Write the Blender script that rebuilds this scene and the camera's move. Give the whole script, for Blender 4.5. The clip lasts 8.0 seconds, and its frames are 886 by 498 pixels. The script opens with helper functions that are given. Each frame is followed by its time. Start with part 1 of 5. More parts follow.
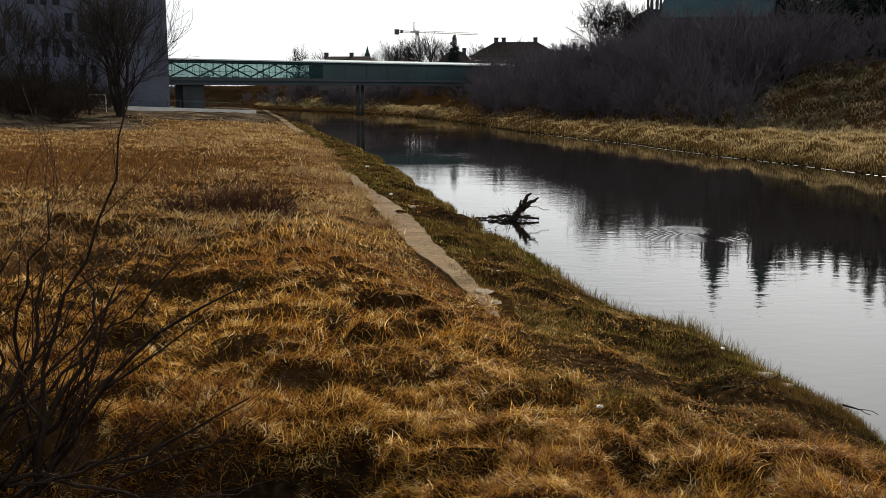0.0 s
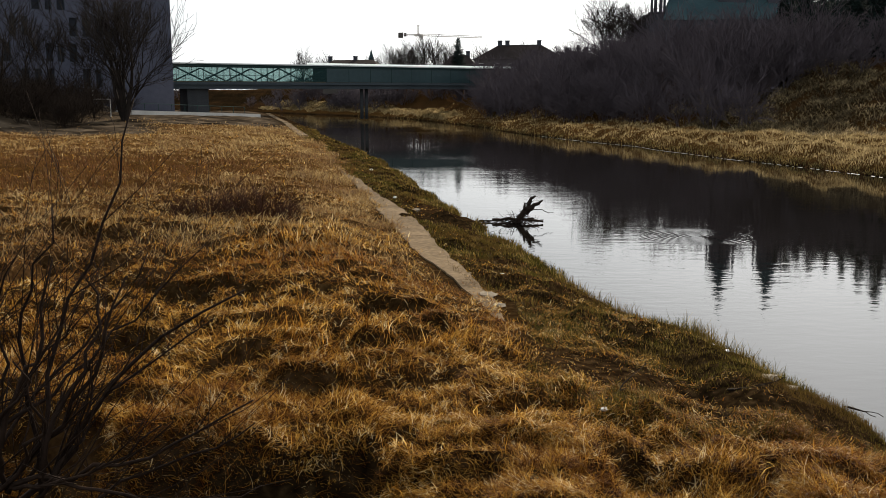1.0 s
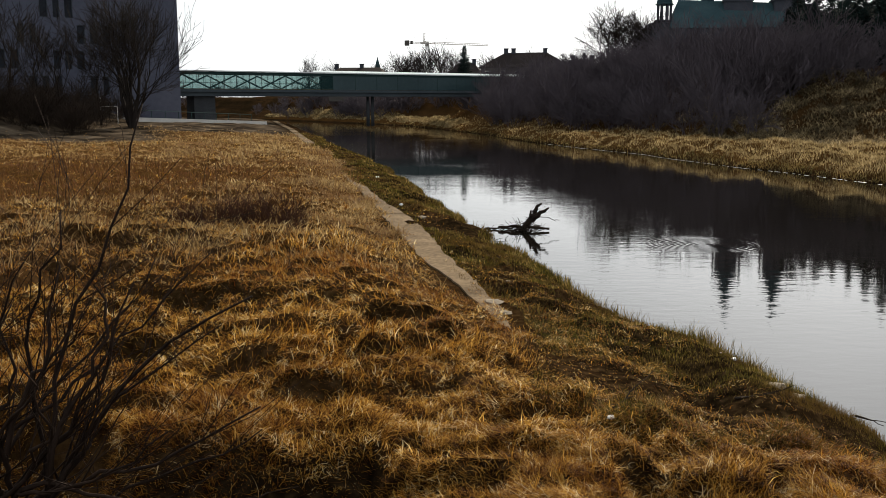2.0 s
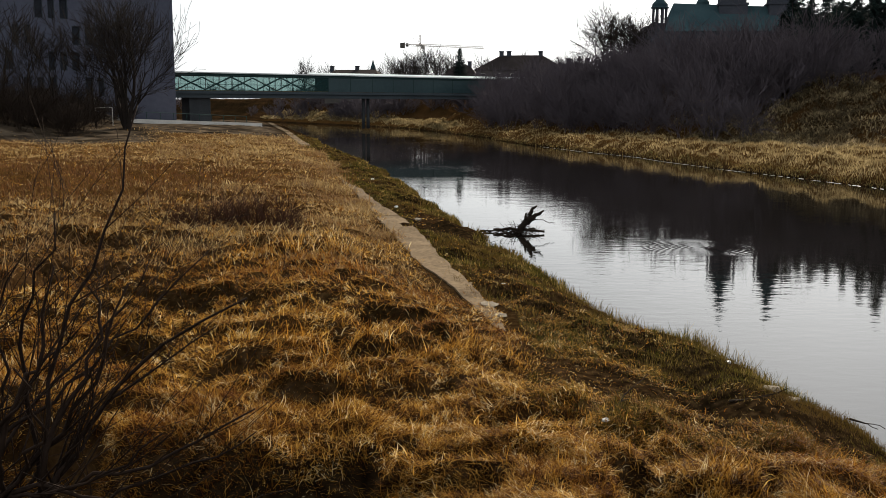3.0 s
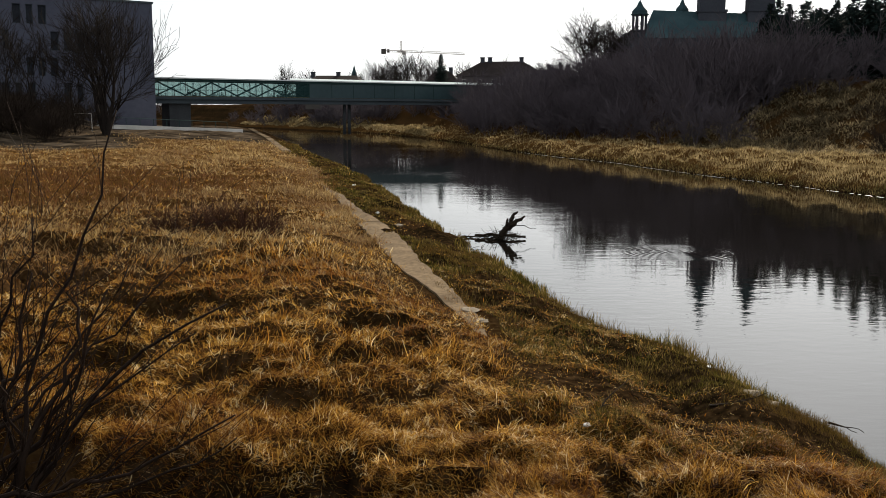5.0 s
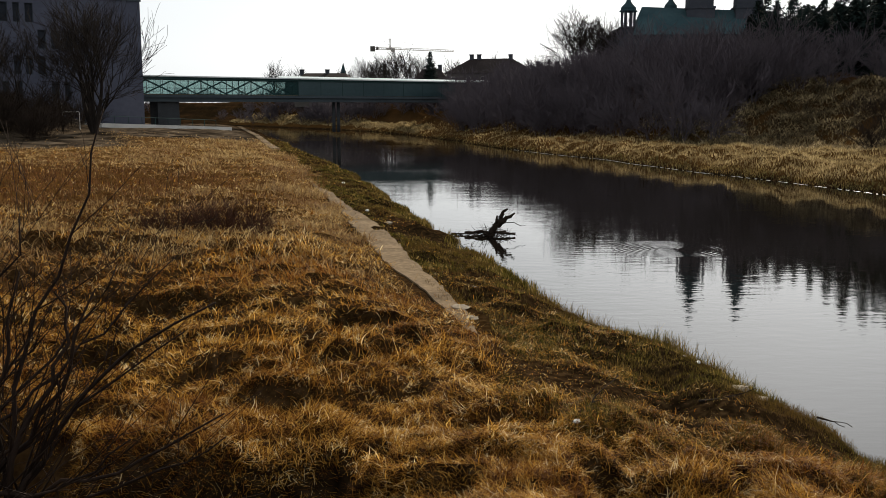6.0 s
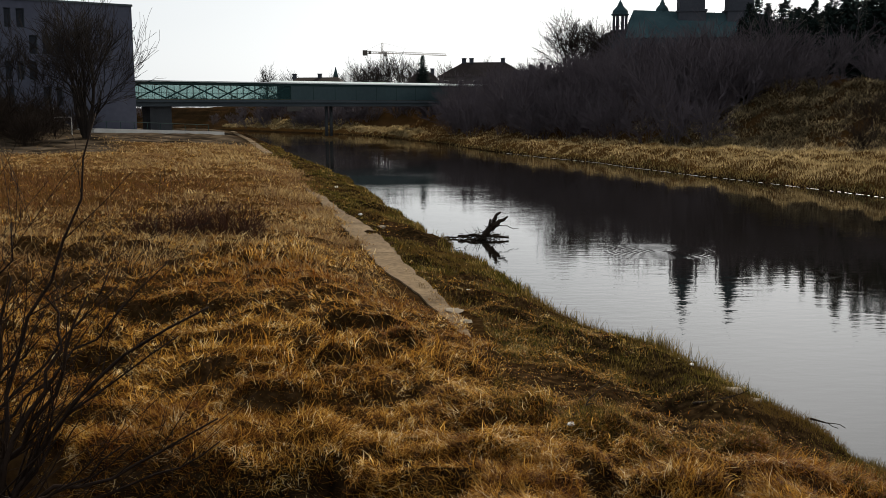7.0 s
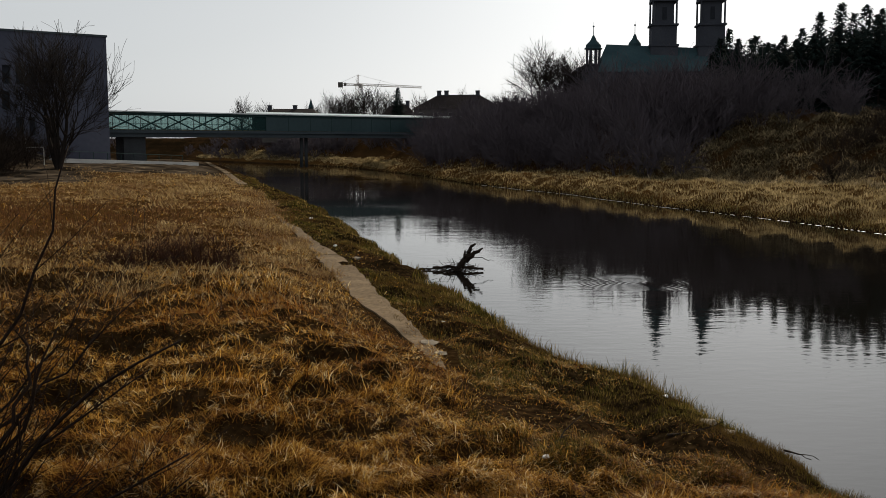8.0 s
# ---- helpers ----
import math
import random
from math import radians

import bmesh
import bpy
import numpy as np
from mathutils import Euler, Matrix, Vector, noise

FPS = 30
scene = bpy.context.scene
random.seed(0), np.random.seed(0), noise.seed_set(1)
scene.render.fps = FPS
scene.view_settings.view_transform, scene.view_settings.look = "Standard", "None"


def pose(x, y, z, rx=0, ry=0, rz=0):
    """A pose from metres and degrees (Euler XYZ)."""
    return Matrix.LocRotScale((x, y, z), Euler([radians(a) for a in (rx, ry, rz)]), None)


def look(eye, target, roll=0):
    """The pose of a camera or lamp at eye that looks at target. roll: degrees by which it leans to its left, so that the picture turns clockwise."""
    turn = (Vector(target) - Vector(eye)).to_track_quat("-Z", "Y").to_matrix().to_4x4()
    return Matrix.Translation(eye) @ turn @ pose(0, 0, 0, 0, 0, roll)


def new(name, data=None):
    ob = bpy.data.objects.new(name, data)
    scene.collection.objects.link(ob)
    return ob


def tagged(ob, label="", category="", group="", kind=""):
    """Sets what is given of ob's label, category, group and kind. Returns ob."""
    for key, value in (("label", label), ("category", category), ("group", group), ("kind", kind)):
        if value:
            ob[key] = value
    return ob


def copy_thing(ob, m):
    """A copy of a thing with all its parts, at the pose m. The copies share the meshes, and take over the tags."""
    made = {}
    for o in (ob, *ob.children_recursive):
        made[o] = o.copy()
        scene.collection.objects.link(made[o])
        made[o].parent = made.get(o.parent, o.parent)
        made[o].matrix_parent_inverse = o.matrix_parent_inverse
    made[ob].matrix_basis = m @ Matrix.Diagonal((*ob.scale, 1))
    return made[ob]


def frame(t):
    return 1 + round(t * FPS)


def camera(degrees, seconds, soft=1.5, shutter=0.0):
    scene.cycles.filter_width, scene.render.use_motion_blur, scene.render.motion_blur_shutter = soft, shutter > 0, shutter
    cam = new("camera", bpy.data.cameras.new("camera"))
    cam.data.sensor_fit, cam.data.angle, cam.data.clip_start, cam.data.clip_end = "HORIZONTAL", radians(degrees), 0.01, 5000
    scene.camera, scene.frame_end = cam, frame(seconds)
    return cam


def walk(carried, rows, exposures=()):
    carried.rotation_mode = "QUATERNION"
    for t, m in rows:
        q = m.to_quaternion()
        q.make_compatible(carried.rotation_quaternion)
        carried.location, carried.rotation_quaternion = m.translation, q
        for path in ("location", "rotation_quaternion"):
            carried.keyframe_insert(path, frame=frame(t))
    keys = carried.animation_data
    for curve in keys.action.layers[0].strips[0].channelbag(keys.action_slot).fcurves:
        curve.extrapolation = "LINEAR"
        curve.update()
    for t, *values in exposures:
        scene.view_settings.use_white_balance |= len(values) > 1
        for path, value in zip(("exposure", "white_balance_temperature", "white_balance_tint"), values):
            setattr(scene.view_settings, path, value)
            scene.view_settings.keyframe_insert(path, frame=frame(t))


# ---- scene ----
LENS = 49.5
ROWS = [
    (0.0, 0.0, 0.0, 5.0, 0.0, -9.284, 0.0),
    (0.5, 0.005, -0.006, 5.0, 0.472, -9.001, 0.21),
    (1.0, 0.006, -0.008, 4.999, 0.229, -9.102, 0.194),
    (1.5, 0.001, -0.002, 4.995, 0.6, -8.881, 0.141),
    (3.0, -0.004, 0.007, 4.992, 0.316, -8.513, -0.064),
    (3.5, -0.003, 0.012, 4.99, -0.007, -8.578, -0.197),
    (4.0, -0.005, 0.01, 4.991, -0.273, -8.283, -0.095),
    (4.5, 0.001, -0.003, 4.992, -0.587, -7.963, -0.089),
    (5.0, -0.001, 0.003, 4.99, -0.791, -8.163, -0.1),
    (6.5, 0.007, -0.005, 4.992, -1.705, -8.33, 0.216),
    (7.0, 0.006, -0.005, 4.991, -1.849, -8.105, 0.309),
    (7.5, 0.004, 0.002, 4.994, -2.027, -7.116, 0.179),
    (8.0, 0.005, -0.002, 4.996, -3.329, -6.239, 0.047),
]
EXPOSURES = [(0.0, 0.25), (3.0, 0.25), (5.0, 0.2), (6.5, 0.06), (7.0, 0.0), (7.5, -0.18), (8.0, -0.45)]
cam = camera(LENS, 8.0, soft=0.8)
walk(cam, [(t, pose(x, y, z, 90 + pitch, roll, yaw)) for t, x, y, z, yaw, pitch, roll in ROWS], EXPOSURES)

# ---- sky and sun ----
SUN_AZIMUTH, SUN_HEIGHT = 22.0, 29.0        # degrees right of straight ahead, degrees above the horizon
world = bpy.data.worlds.new("sky")
scene.world = world
world.use_nodes = True
wn = world.node_tree.nodes
sky = wn.new("ShaderNodeTexSky")
sky.sky_type = "NISHITA"
sky.sun_disc = False
sky.sun_elevation, sky.sun_rotation = radians(SUN_HEIGHT), radians(SUN_AZIMUTH)
sky.air_density, sky.dust_density, sky.ozone_density = 1.0, 2.0, 1.5
veil = wn.new("ShaderNodeMix")              # thin high cloud whitens the blue
veil.data_type = "RGBA"
veil.inputs[0].default_value = 0.65
veil.inputs[7].default_value = (6.35, 6.75, 7.0, 1)
wn["Background"].inputs["Strength"].default_value = 0.124
pale = wn.new("ShaderNodeHueSaturation")
pale.inputs["Saturation"].default_value = 0.2
world.node_tree.links.new(sky.outputs["Color"], pale.inputs["Color"])
world.node_tree.links.new(pale.outputs["Color"], veil.inputs[6])
world.node_tree.links.new(veil.outputs[2], wn["Background"].inputs["Color"])
lamp = bpy.data.lights.new("sun", "SUN")
lamp.energy, lamp.angle, lamp.color = 5.0, radians(0.6), (1.0, 0.87, 0.68)
sun = new("sun", lamp)
_a, _e = radians(SUN_AZIMUTH), radians(SUN_HEIGHT)
sun.matrix_world = look((100 * math.sin(_a) * math.cos(_e), 100 * math.cos(_a) * math.cos(_e), 100 * math.sin(_e)), (0, 0, 0))


# ---- materials ----
def nodes_of(name):
    m = bpy.data.materials.new(name)
    m.use_nodes = True
    return m, m.node_tree.nodes, m.node_tree.links, m.node_tree.nodes["Principled BSDF"]


def ramp(n, stops):
    r = n.new("ShaderNodeValToRGB")
    e = r.color_ramp.elements
    while len(e) < len(stops):
        e.new(0.5)
    for k, (at, c) in zip(e, stops):
        k.position, k.color = at, (*c, 1)
    return r


def noise_node(n, l, scale, detail, coord=None, stretch=None):
    t = n.new("ShaderNodeTexNoise")
    t.inputs["Scale"].default_value, t.inputs["Detail"].default_value = scale, detail
    if coord:
        if stretch:
            m = n.new("ShaderNodeMapping")
            m.inputs["Scale"].default_value = stretch
            l.new(coord, m.inputs["Vector"])
            coord = m.outputs["Vector"]
        l.new(coord, t.inputs["Vector"])
    return t


def surface(name, dark, light, rough=0.85, big=1.0, fine=12.0, bump=0.3, depth=0.02, metal=0.0, stretch=None, where="Object"):
    """A worn surface: large stains between two colours, fine grain over them, and relief."""
    m, n, l, b = nodes_of(name)
    tc = n.new("ShaderNodeTexCoord") if where == "Object" else n.new("ShaderNodeNewGeometry")
    co = tc.outputs["Object" if where == "Object" else "Position"]
    a, f = noise_node(n, l, big, 4, co, stretch), noise_node(n, l, fine, 6, co, stretch)
    mix = n.new("ShaderNodeMath")
    mix.operation = "MULTIPLY_ADD"
    mix.inputs[1].default_value = 0.55
    l.new(a.outputs["Fac"], mix.inputs[0])
    half = n.new("ShaderNodeMath")
    half.operation = "MULTIPLY"
    half.inputs[1].default_value = 0.45
    l.new(f.outputs["Fac"], half.inputs[0])
    l.new(half.outputs[0], mix.inputs[2])
    r = ramp(n, [(0.32, dark), (0.68, light)])
    l.new(mix.outputs[0], r.inputs["Fac"])
    l.new(r.outputs["Color"], b.inputs["Base Color"])
    b.inputs["Roughness"].default_value, b.inputs["Metallic"].default_value = rough, metal
    b.inputs["Specular IOR Level"].default_value = 0.03 if rough > 0.6 else 0.5
    if bump:
        k = n.new("ShaderNodeBump")
        k.inputs["Strength"].default_value, k.inputs["Distance"].default_value = bump, depth
        l.new(f.outputs["Fac"], k.inputs["Height"])
        l.new(k.outputs["Normal"], b.inputs["Normal"])
    return m


def blades(name, stops, patch, amount=0.5, glow=0.45, scale=0.35, clump=0.0, rough=0.6, shine=0.03):
    """Grass: a colour for each blade, drifting towards a second tone in patches; light passes through the blades."""
    m, n, l, b = nodes_of(name)
    g = n.new("ShaderNodeNewGeometry")
    r = ramp(n, stops)
    if clump:                              # handfuls of blades are paler or browner together
        c = noise_node(n, l, clump, 2, g.outputs["Position"])
        away = n.new("ShaderNodeMapRange")
        for i, v in ((1, 0.3), (2, 0.7), (3, -0.32), (4, 0.28)):
            away.inputs[i].default_value = v
        l.new(c.outputs["Fac"], away.inputs[0])
        both = n.new("ShaderNodeMath")
        both.operation, both.use_clamp = "ADD", True
        l.new(g.outputs["Random Per Island"], both.inputs[0])
        l.new(away.outputs[0], both.inputs[1])
        l.new(both.outputs[0], r.inputs["Fac"])
    else:
        l.new(g.outputs["Random Per Island"], r.inputs["Fac"])
    t = noise_node(n, l, scale, 3, g.outputs["Position"])
    k = ramp(n, [(0.42, (0, 0, 0)), (0.66, (amount,) * 3)])
    l.new(t.outputs["Fac"], k.inputs["Fac"])
    mx = n.new("ShaderNodeMix")
    mx.data_type = "RGBA"
    l.new(k.outputs["Color"], mx.inputs[0])
    l.new(r.outputs["Color"], mx.inputs[6])
    mx.inputs[7].default_value = (*patch, 1)
    tr = n.new("ShaderNodeBsdfTranslucent")
    sh = n.new("ShaderNodeMixShader")
    sh.inputs[0].default_value = glow
    l.new(mx.outputs[2], b.inputs["Base Color"])
    l.new(mx.outputs[2], tr.inputs["Color"])
    b.inputs["Roughness"].default_value = rough
    b.inputs["Specular IOR Level"].default_value = shine
    l.new(b.outputs["BSDF"], sh.inputs[1])
    l.new(tr.outputs["BSDF"], sh.inputs[2])
    l.new(sh.outputs[0], n["Material Output"].inputs["Surface"])
    return m


def soil_material():
    """Dark humus under the grass, trampled mud and pale dirt by large patches."""
    m, n, l, b = nodes_of("soil")
    g = n.new("ShaderNodeNewGeometry")
    p = g.outputs["Position"]
    a, f = noise_node(n, l, 0.12, 5, p), noise_node(n, l, 6, 8, p)
    r1 = ramp(n, [(0.3, (0.008, 0.005, 0.003)), (0.5, (0.024, 0.015, 0.008)), (0.72, (0.066, 0.042, 0.022))])
    l.new(f.outputs["Fac"], r1.inputs["Fac"])
    r2 = ramp(n, [(0.42, (0.55, 0.55, 0.5)), (0.66, (1.15, 1.0, 0.85))])
    l.new(a.outputs["Fac"], r2.inputs["Fac"])
    mx = n.new("ShaderNodeMix")
    mx.data_type, mx.blend_type = "RGBA", "MULTIPLY"
    mx.inputs[0].default_value = 1
    l.new(r1.outputs["Color"], mx.inputs[6])
    l.new(r2.outputs["Color"], mx.inputs[7])
    mat = n.new("ShaderNodeAttribute")
    mat.attribute_name = "thatch"
    r3 = ramp(n, [(0.35, (0.045, 0.018, 0.006)), (0.6, (0.13, 0.066, 0.018)), (0.8, (0.24, 0.14, 0.04))])
    fine = noise_node(n, l, 14, 6, p, (1, 1, 1))
    l.new(fine.outputs["Fac"], r3.inputs["Fac"])
    over = n.new("ShaderNodeMix")
    over.data_type = "RGBA"
    l.new(mat.outputs["Fac"], over.inputs[0])
    l.new(mx.outputs[2], over.inputs[6])
    l.new(r3.outputs["Color"], over.inputs[7])
    dust = n.new("ShaderNodeAttribute")
    dust.attribute_name = "dust"
    r4 = ramp(n, [(0.38, (0.014, 0.011, 0.008)), (0.5, (0.045, 0.034, 0.024)), (0.62, (0.09, 0.069, 0.048)), (0.76, (0.18, 0.145, 0.105))])
    broad = noise_node(n, l, 0.5, 9, p, (0.5, 0.8, 1))
    l.new(broad.outputs["Fac"], r4.inputs["Fac"])
    bare = n.new("ShaderNodeMix")
    bare.data_type = "RGBA"
    l.new(dust.outputs["Fac"], bare.inputs[0])
    l.new(over.outputs[2], bare.inputs[6])
    l.new(r4.outputs["Color"], bare.inputs[7])
    l.new(bare.outputs[2], b.inputs["Base Color"])
    b.inputs["Roughness"].default_value = 0.95
    b.inputs["Specular IOR Level"].default_value = 0.0
    k = n.new("ShaderNodeBump")
    k.inputs["Strength"].default_value, k.inputs["Distance"].default_value = 0.8, 0.05
    l.new(f.outputs["Fac"], k.inputs["Height"])
    l.new(k.outputs["Normal"], b.inputs["Normal"])
    return m


RING = (8.85, 33.9)            # where something fell into the water: spreading rings


def water_material():
    m, n, l, b = nodes_of("river_water")
    g = n.new("ShaderNodeNewGeometry")
    p = g.outputs["Position"]
    b.inputs["Base Color"].default_value = (0.006, 0.005, 0.004, 1)
    b.inputs["Roughness"].default_value = 0.03
    b.inputs["IOR"].default_value = 1.33
    small = noise_node(n, l, 1.0, 3, p, (1.6, 3.2, 1))
    wide = noise_node(n, l, 1.0, 2, p, (0.25, 0.6, 1))
    calm = noise_node(n, l, 1.0, 2, p, (0.035, 0.06, 1))

    def op(kind, a, c=None):
        k = n.new("ShaderNodeMath")
        k.operation = kind
        for i, v in enumerate((a, c)):
            if v is None:
                continue
            if isinstance(v, (int, float)):
                k.inputs[i].default_value = v
            else:
                l.new(v, k.inputs[i])
        return k.outputs[0]
    calm_k = ramp(n, [(0.40, (0.25,) * 3), (0.62, (1.0,) * 3)])
    l.new(calm.outputs["Fac"], calm_k.inputs["Fac"])
    ripples = op("MULTIPLY", op("ADD", small.outputs["Fac"], op("MULTIPLY", wide.outputs["Fac"], 1.6)), calm_k.outputs["Color"])
    away = n.new("ShaderNodeVectorMath")
    away.operation = "DISTANCE"
    l.new(p, away.inputs[0])
    away.inputs[1].default_value = (*RING, 0)
    d = away.outputs["Value"]
    inside = n.new("ShaderNodeMapRange")
    inside.interpolation_type = "SMOOTHSTEP"
    for i, v in ((1, 2.25), (2, 1.75), (3, 0.0), (4, 1.0)):
        inside.inputs[i].default_value = v
    l.new(d, inside.inputs[0])
    rings = op("MULTIPLY", op("MULTIPLY", op("SINE", op("MULTIPLY", d, 29.0)), inside.outputs[0]), 0.15)
    k = n.new("ShaderNodeBump")
    k.inputs["Strength"].default_value, k.inputs["Distance"].default_value = 1.0, 0.0055
    l.new(op("ADD", ripples, rings), k.inputs["Height"])
    l.new(k.outputs["Normal"], b.inputs["Normal"])
    return m


def glass_material(name, tint, through_part, rough=0.05):
    m, n, l, b = nodes_of(name)
    t = n.new("ShaderNodeBsdfTransparent")
    t.inputs["Color"].default_value = (*tint, 1)
    b.inputs["Base Color"].default_value = (0.05, 0.11, 0.11, 1)
    b.inputs["Roughness"].default_value = rough
    sh = n.new("ShaderNodeMixShader")
    sh.inputs[0].default_value = through_part
    l.new(b.outputs["BSDF"], sh.inputs[1])
    l.new(t.outputs["BSDF"], sh.inputs[2])
    l.new(sh.outputs[0], n["Material Output"].inputs["Surface"])
    return m


# Pale translucent stuff that passes sun from behind, for the roof's bright line.
def roof_glint_material():
    m, n, l, b = nodes_of("translucent_glint")
    t = n.new("ShaderNodeBsdfTranslucent")
    t.inputs["Color"].default_value = (0.85, 0.9, 0.92, 1)
    b.inputs["Base Color"].default_value = (0.75, 0.8, 0.82, 1)
    b.inputs["Roughness"].default_value = 0.4
    sh = n.new("ShaderNodeMixShader")
    sh.inputs[0].default_value = 0.75
    l.new(b.outputs["BSDF"], sh.inputs[1])
    l.new(t.outputs["BSDF"], sh.inputs[2])
    l.new(sh.outputs[0], n["Material Output"].inputs["Surface"])
    return m


SOIL = soil_material()
ROOF_GLINT = roof_glint_material()
WATER = water_material()
STRAW = blades("dry_grass", [(0.0, (0.025, 0.008, 0.002)), (0.3, (0.135, 0.053, 0.008)), (0.58, (0.37, 0.178, 0.026)), (0.82, (0.63, 0.355, 0.066)), (0.94, (0.8, 0.53, 0.15)), (1.0, (0.93, 0.75, 0.42))], (0.15, 0.045, 0.008), 0.5, 0.55, 0.3, 3.0, 0.5, 0.02)
FAR_MEADOW = blades("pale_dry_grass", [(0.0, (0.11, 0.06, 0.023)), (0.4, (0.26, 0.165, 0.066)), (0.8, (0.43, 0.3, 0.13)), (1.0, (0.6, 0.45, 0.23))], (0.14, 0.062, 0.025), 0.55, 0.45, 0.16, 0.5)
SLOPE = blades("slope_grass", [(0.0, (0.055, 0.042, 0.024)), (0.5, (0.2, 0.152, 0.085)), (0.9, (0.4, 0.31, 0.175)), (1.0, (0.5, 0.4, 0.24))], (0.06, 0.045, 0.026), 0.7, 0.4, 0.3, 0.7)
RUSSET = blades("russet_weeds", [(0.0, (0.03, 0.012, 0.005)), (0.5, (0.1, 0.04, 0.014)), (1.0, (0.2, 0.1, 0.04))], (0.06, 0.03, 0.01), 0.6, 0.35, 0.3)
GREEN = blades("green_grass", [(0.0, (0.02, 0.017, 0.004)), (0.5, (0.06, 0.054, 0.009)), (0.8, (0.14, 0.104, 0.022)), (1.0, (0.36, 0.25, 0.09))], (0.085, 0.048, 0.014), 0.95, 0.42, 0.55, 1.5)
FAR_STRAW = blades("far_dry_grass", [(0.0, (0.13, 0.09, 0.04)), (0.5, (0.285, 0.21, 0.098)), (1.0, (0.52, 0.41, 0.22))], (0.1, 0.07, 0.032), 0.7, 0.45, 0.35, 0.8)
FAR_GREEN = blades("far_bank_green", [(0.0, (0.05, 0.042, 0.016)), (0.6, (0.12, 0.1, 0.038)), (1.0, (0.28, 0.21, 0.09))], (0.2, 0.135, 0.05), 0.9, 0.35, 0.5, 1.0)
CONCRETE = surface("old_concrete", (0.06, 0.04, 0.022), (0.22, 0.158, 0.095), 0.9, 0.7, 9, 0.6, 0.015, where="World")
PALE = surface("pale_concrete", (0.48, 0.46, 0.43), (0.64, 0.62, 0.58), 0.85, 0.4, 6, 0.2, 0.01)
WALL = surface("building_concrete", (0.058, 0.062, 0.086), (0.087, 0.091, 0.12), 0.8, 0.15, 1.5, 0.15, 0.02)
DARK_GLASS = surface("dark_window_glass", (0.015, 0.017, 0.022), (0.03, 0.033, 0.04), 0.7, 0.5, 3, 0)
# Darker concrete: the shade under the bridge deck is put into the colour.
SHADE_CONCRETE = surface("shaded_bridge_concrete", (0.04, 0.043, 0.047), (0.075, 0.078, 0.082), 0.9, 0.4, 5, 0.3, 0.01)
STEEL = surface("green_painted_steel", (0.016, 0.036, 0.036), (0.03, 0.056, 0.054), 0.65, 0.3, 5, 0.1, 0.005)
GIRDER = surface("dark_bridge_girder", (0.045, 0.056, 0.064), (0.07, 0.083, 0.092), 0.65, 0.2, 4, 0.1, 0.01)
ROOF_SHEET = surface("pale_roof_sheet", (0.5, 0.53, 0.53), (0.62, 0.65, 0.65), 0.35, 0.2, 4, 0.05, 0.01)
GLASS = glass_material("green_glass", (0.8, 0.89, 0.88), 0.8)
CLADDING = surface("teal_glass_cladding", (0.015, 0.036, 0.041), (0.032, 0.06, 0.066), 0.4, 0.12, 1.5, 0.05, 0.01)
BARK = surface("dark_bark", (0.011, 0.009, 0.008), (0.034, 0.027, 0.023), 0.9, 1.2, 25, 0.6, 0.01, stretch=(1, 1, 0.25))
TWIG = surface("shrub_bark", (0.009, 0.006, 0.005), (0.032, 0.02, 0.014), 0.65, 3, 60, 0.4, 0.002, stretch=(1, 1, 0.2))
# Bluish haze over the far thicket is mixed into this lifted violet tone.
BRUSH = surface("hazy_thicket_twigs", (0.054, 0.046, 0.055), (0.108, 0.09, 0.097), 0.9, 0.3, 3, 0)
# Darker copy of the thicket twigs, with the bushes' shade in the colour.
SHADED_BRUSH = surface("shaded_thicket_twigs", (0.012, 0.009, 0.007), (0.04, 0.028, 0.021), 0.9, 0.6, 8, 0)
RED_TWIG = surface("bramble_canes", (0.02, 0.008, 0.005), (0.075, 0.032, 0.018), 0.75, 2, 30, 0)
# Pale colour in place of the bright glints at the far waterline.
WATER_GLINT = surface("pale_water_glint", (0.4, 0.39, 0.36), (0.66, 0.65, 0.62), 0.25, 3, 20, 0)
WET_WOOD = surface("wet_driftwood", (0.008, 0.006, 0.005), (0.035, 0.025, 0.018), 0.7, 3, 30, 0.6, 0.01)
NEEDLES = surface("spruce_needles", (0.007, 0.012, 0.011), (0.019, 0.03, 0.026), 0.9, 0.8, 9, 0)
# Blue-grey of the brick holds distance haze, put into the colour.
BRICK = surface("old_hazy_church_brick", (0.036, 0.04, 0.05), (0.06, 0.064, 0.076), 0.9, 0.2, 2.5, 0.2, 0.02)
# Copper is darkened in its colour for the roofs' backlit side.
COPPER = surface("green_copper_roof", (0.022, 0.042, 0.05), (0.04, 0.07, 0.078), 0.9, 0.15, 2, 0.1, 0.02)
ROOF_TILE = surface("dark_roof_tiles", (0.016, 0.013, 0.013), (0.034, 0.026, 0.024), 0.85, 0.3, 4, 0.3, 0.03)
PLASTER = surface("grey_plaster", (0.06, 0.055, 0.05), (0.1, 0.09, 0.08), 0.9, 0.2, 3, 0.1, 0.01)
CRANE_PAINT = surface("crane_paint", (0.45, 0.4, 0.36), (0.6, 0.55, 0.5), 0.5, 0.5, 4, 0)
LITTER = surface("white_litter", (0.6, 0.59, 0.55), (0.82, 0.82, 0.8), 0.5, 8, 40, 0.2, 0.005)
STONE = surface("pale_stone", (0.16, 0.13, 0.095), (0.3, 0.255, 0.195), 0.9, 3, 20, 0.5, 0.01)


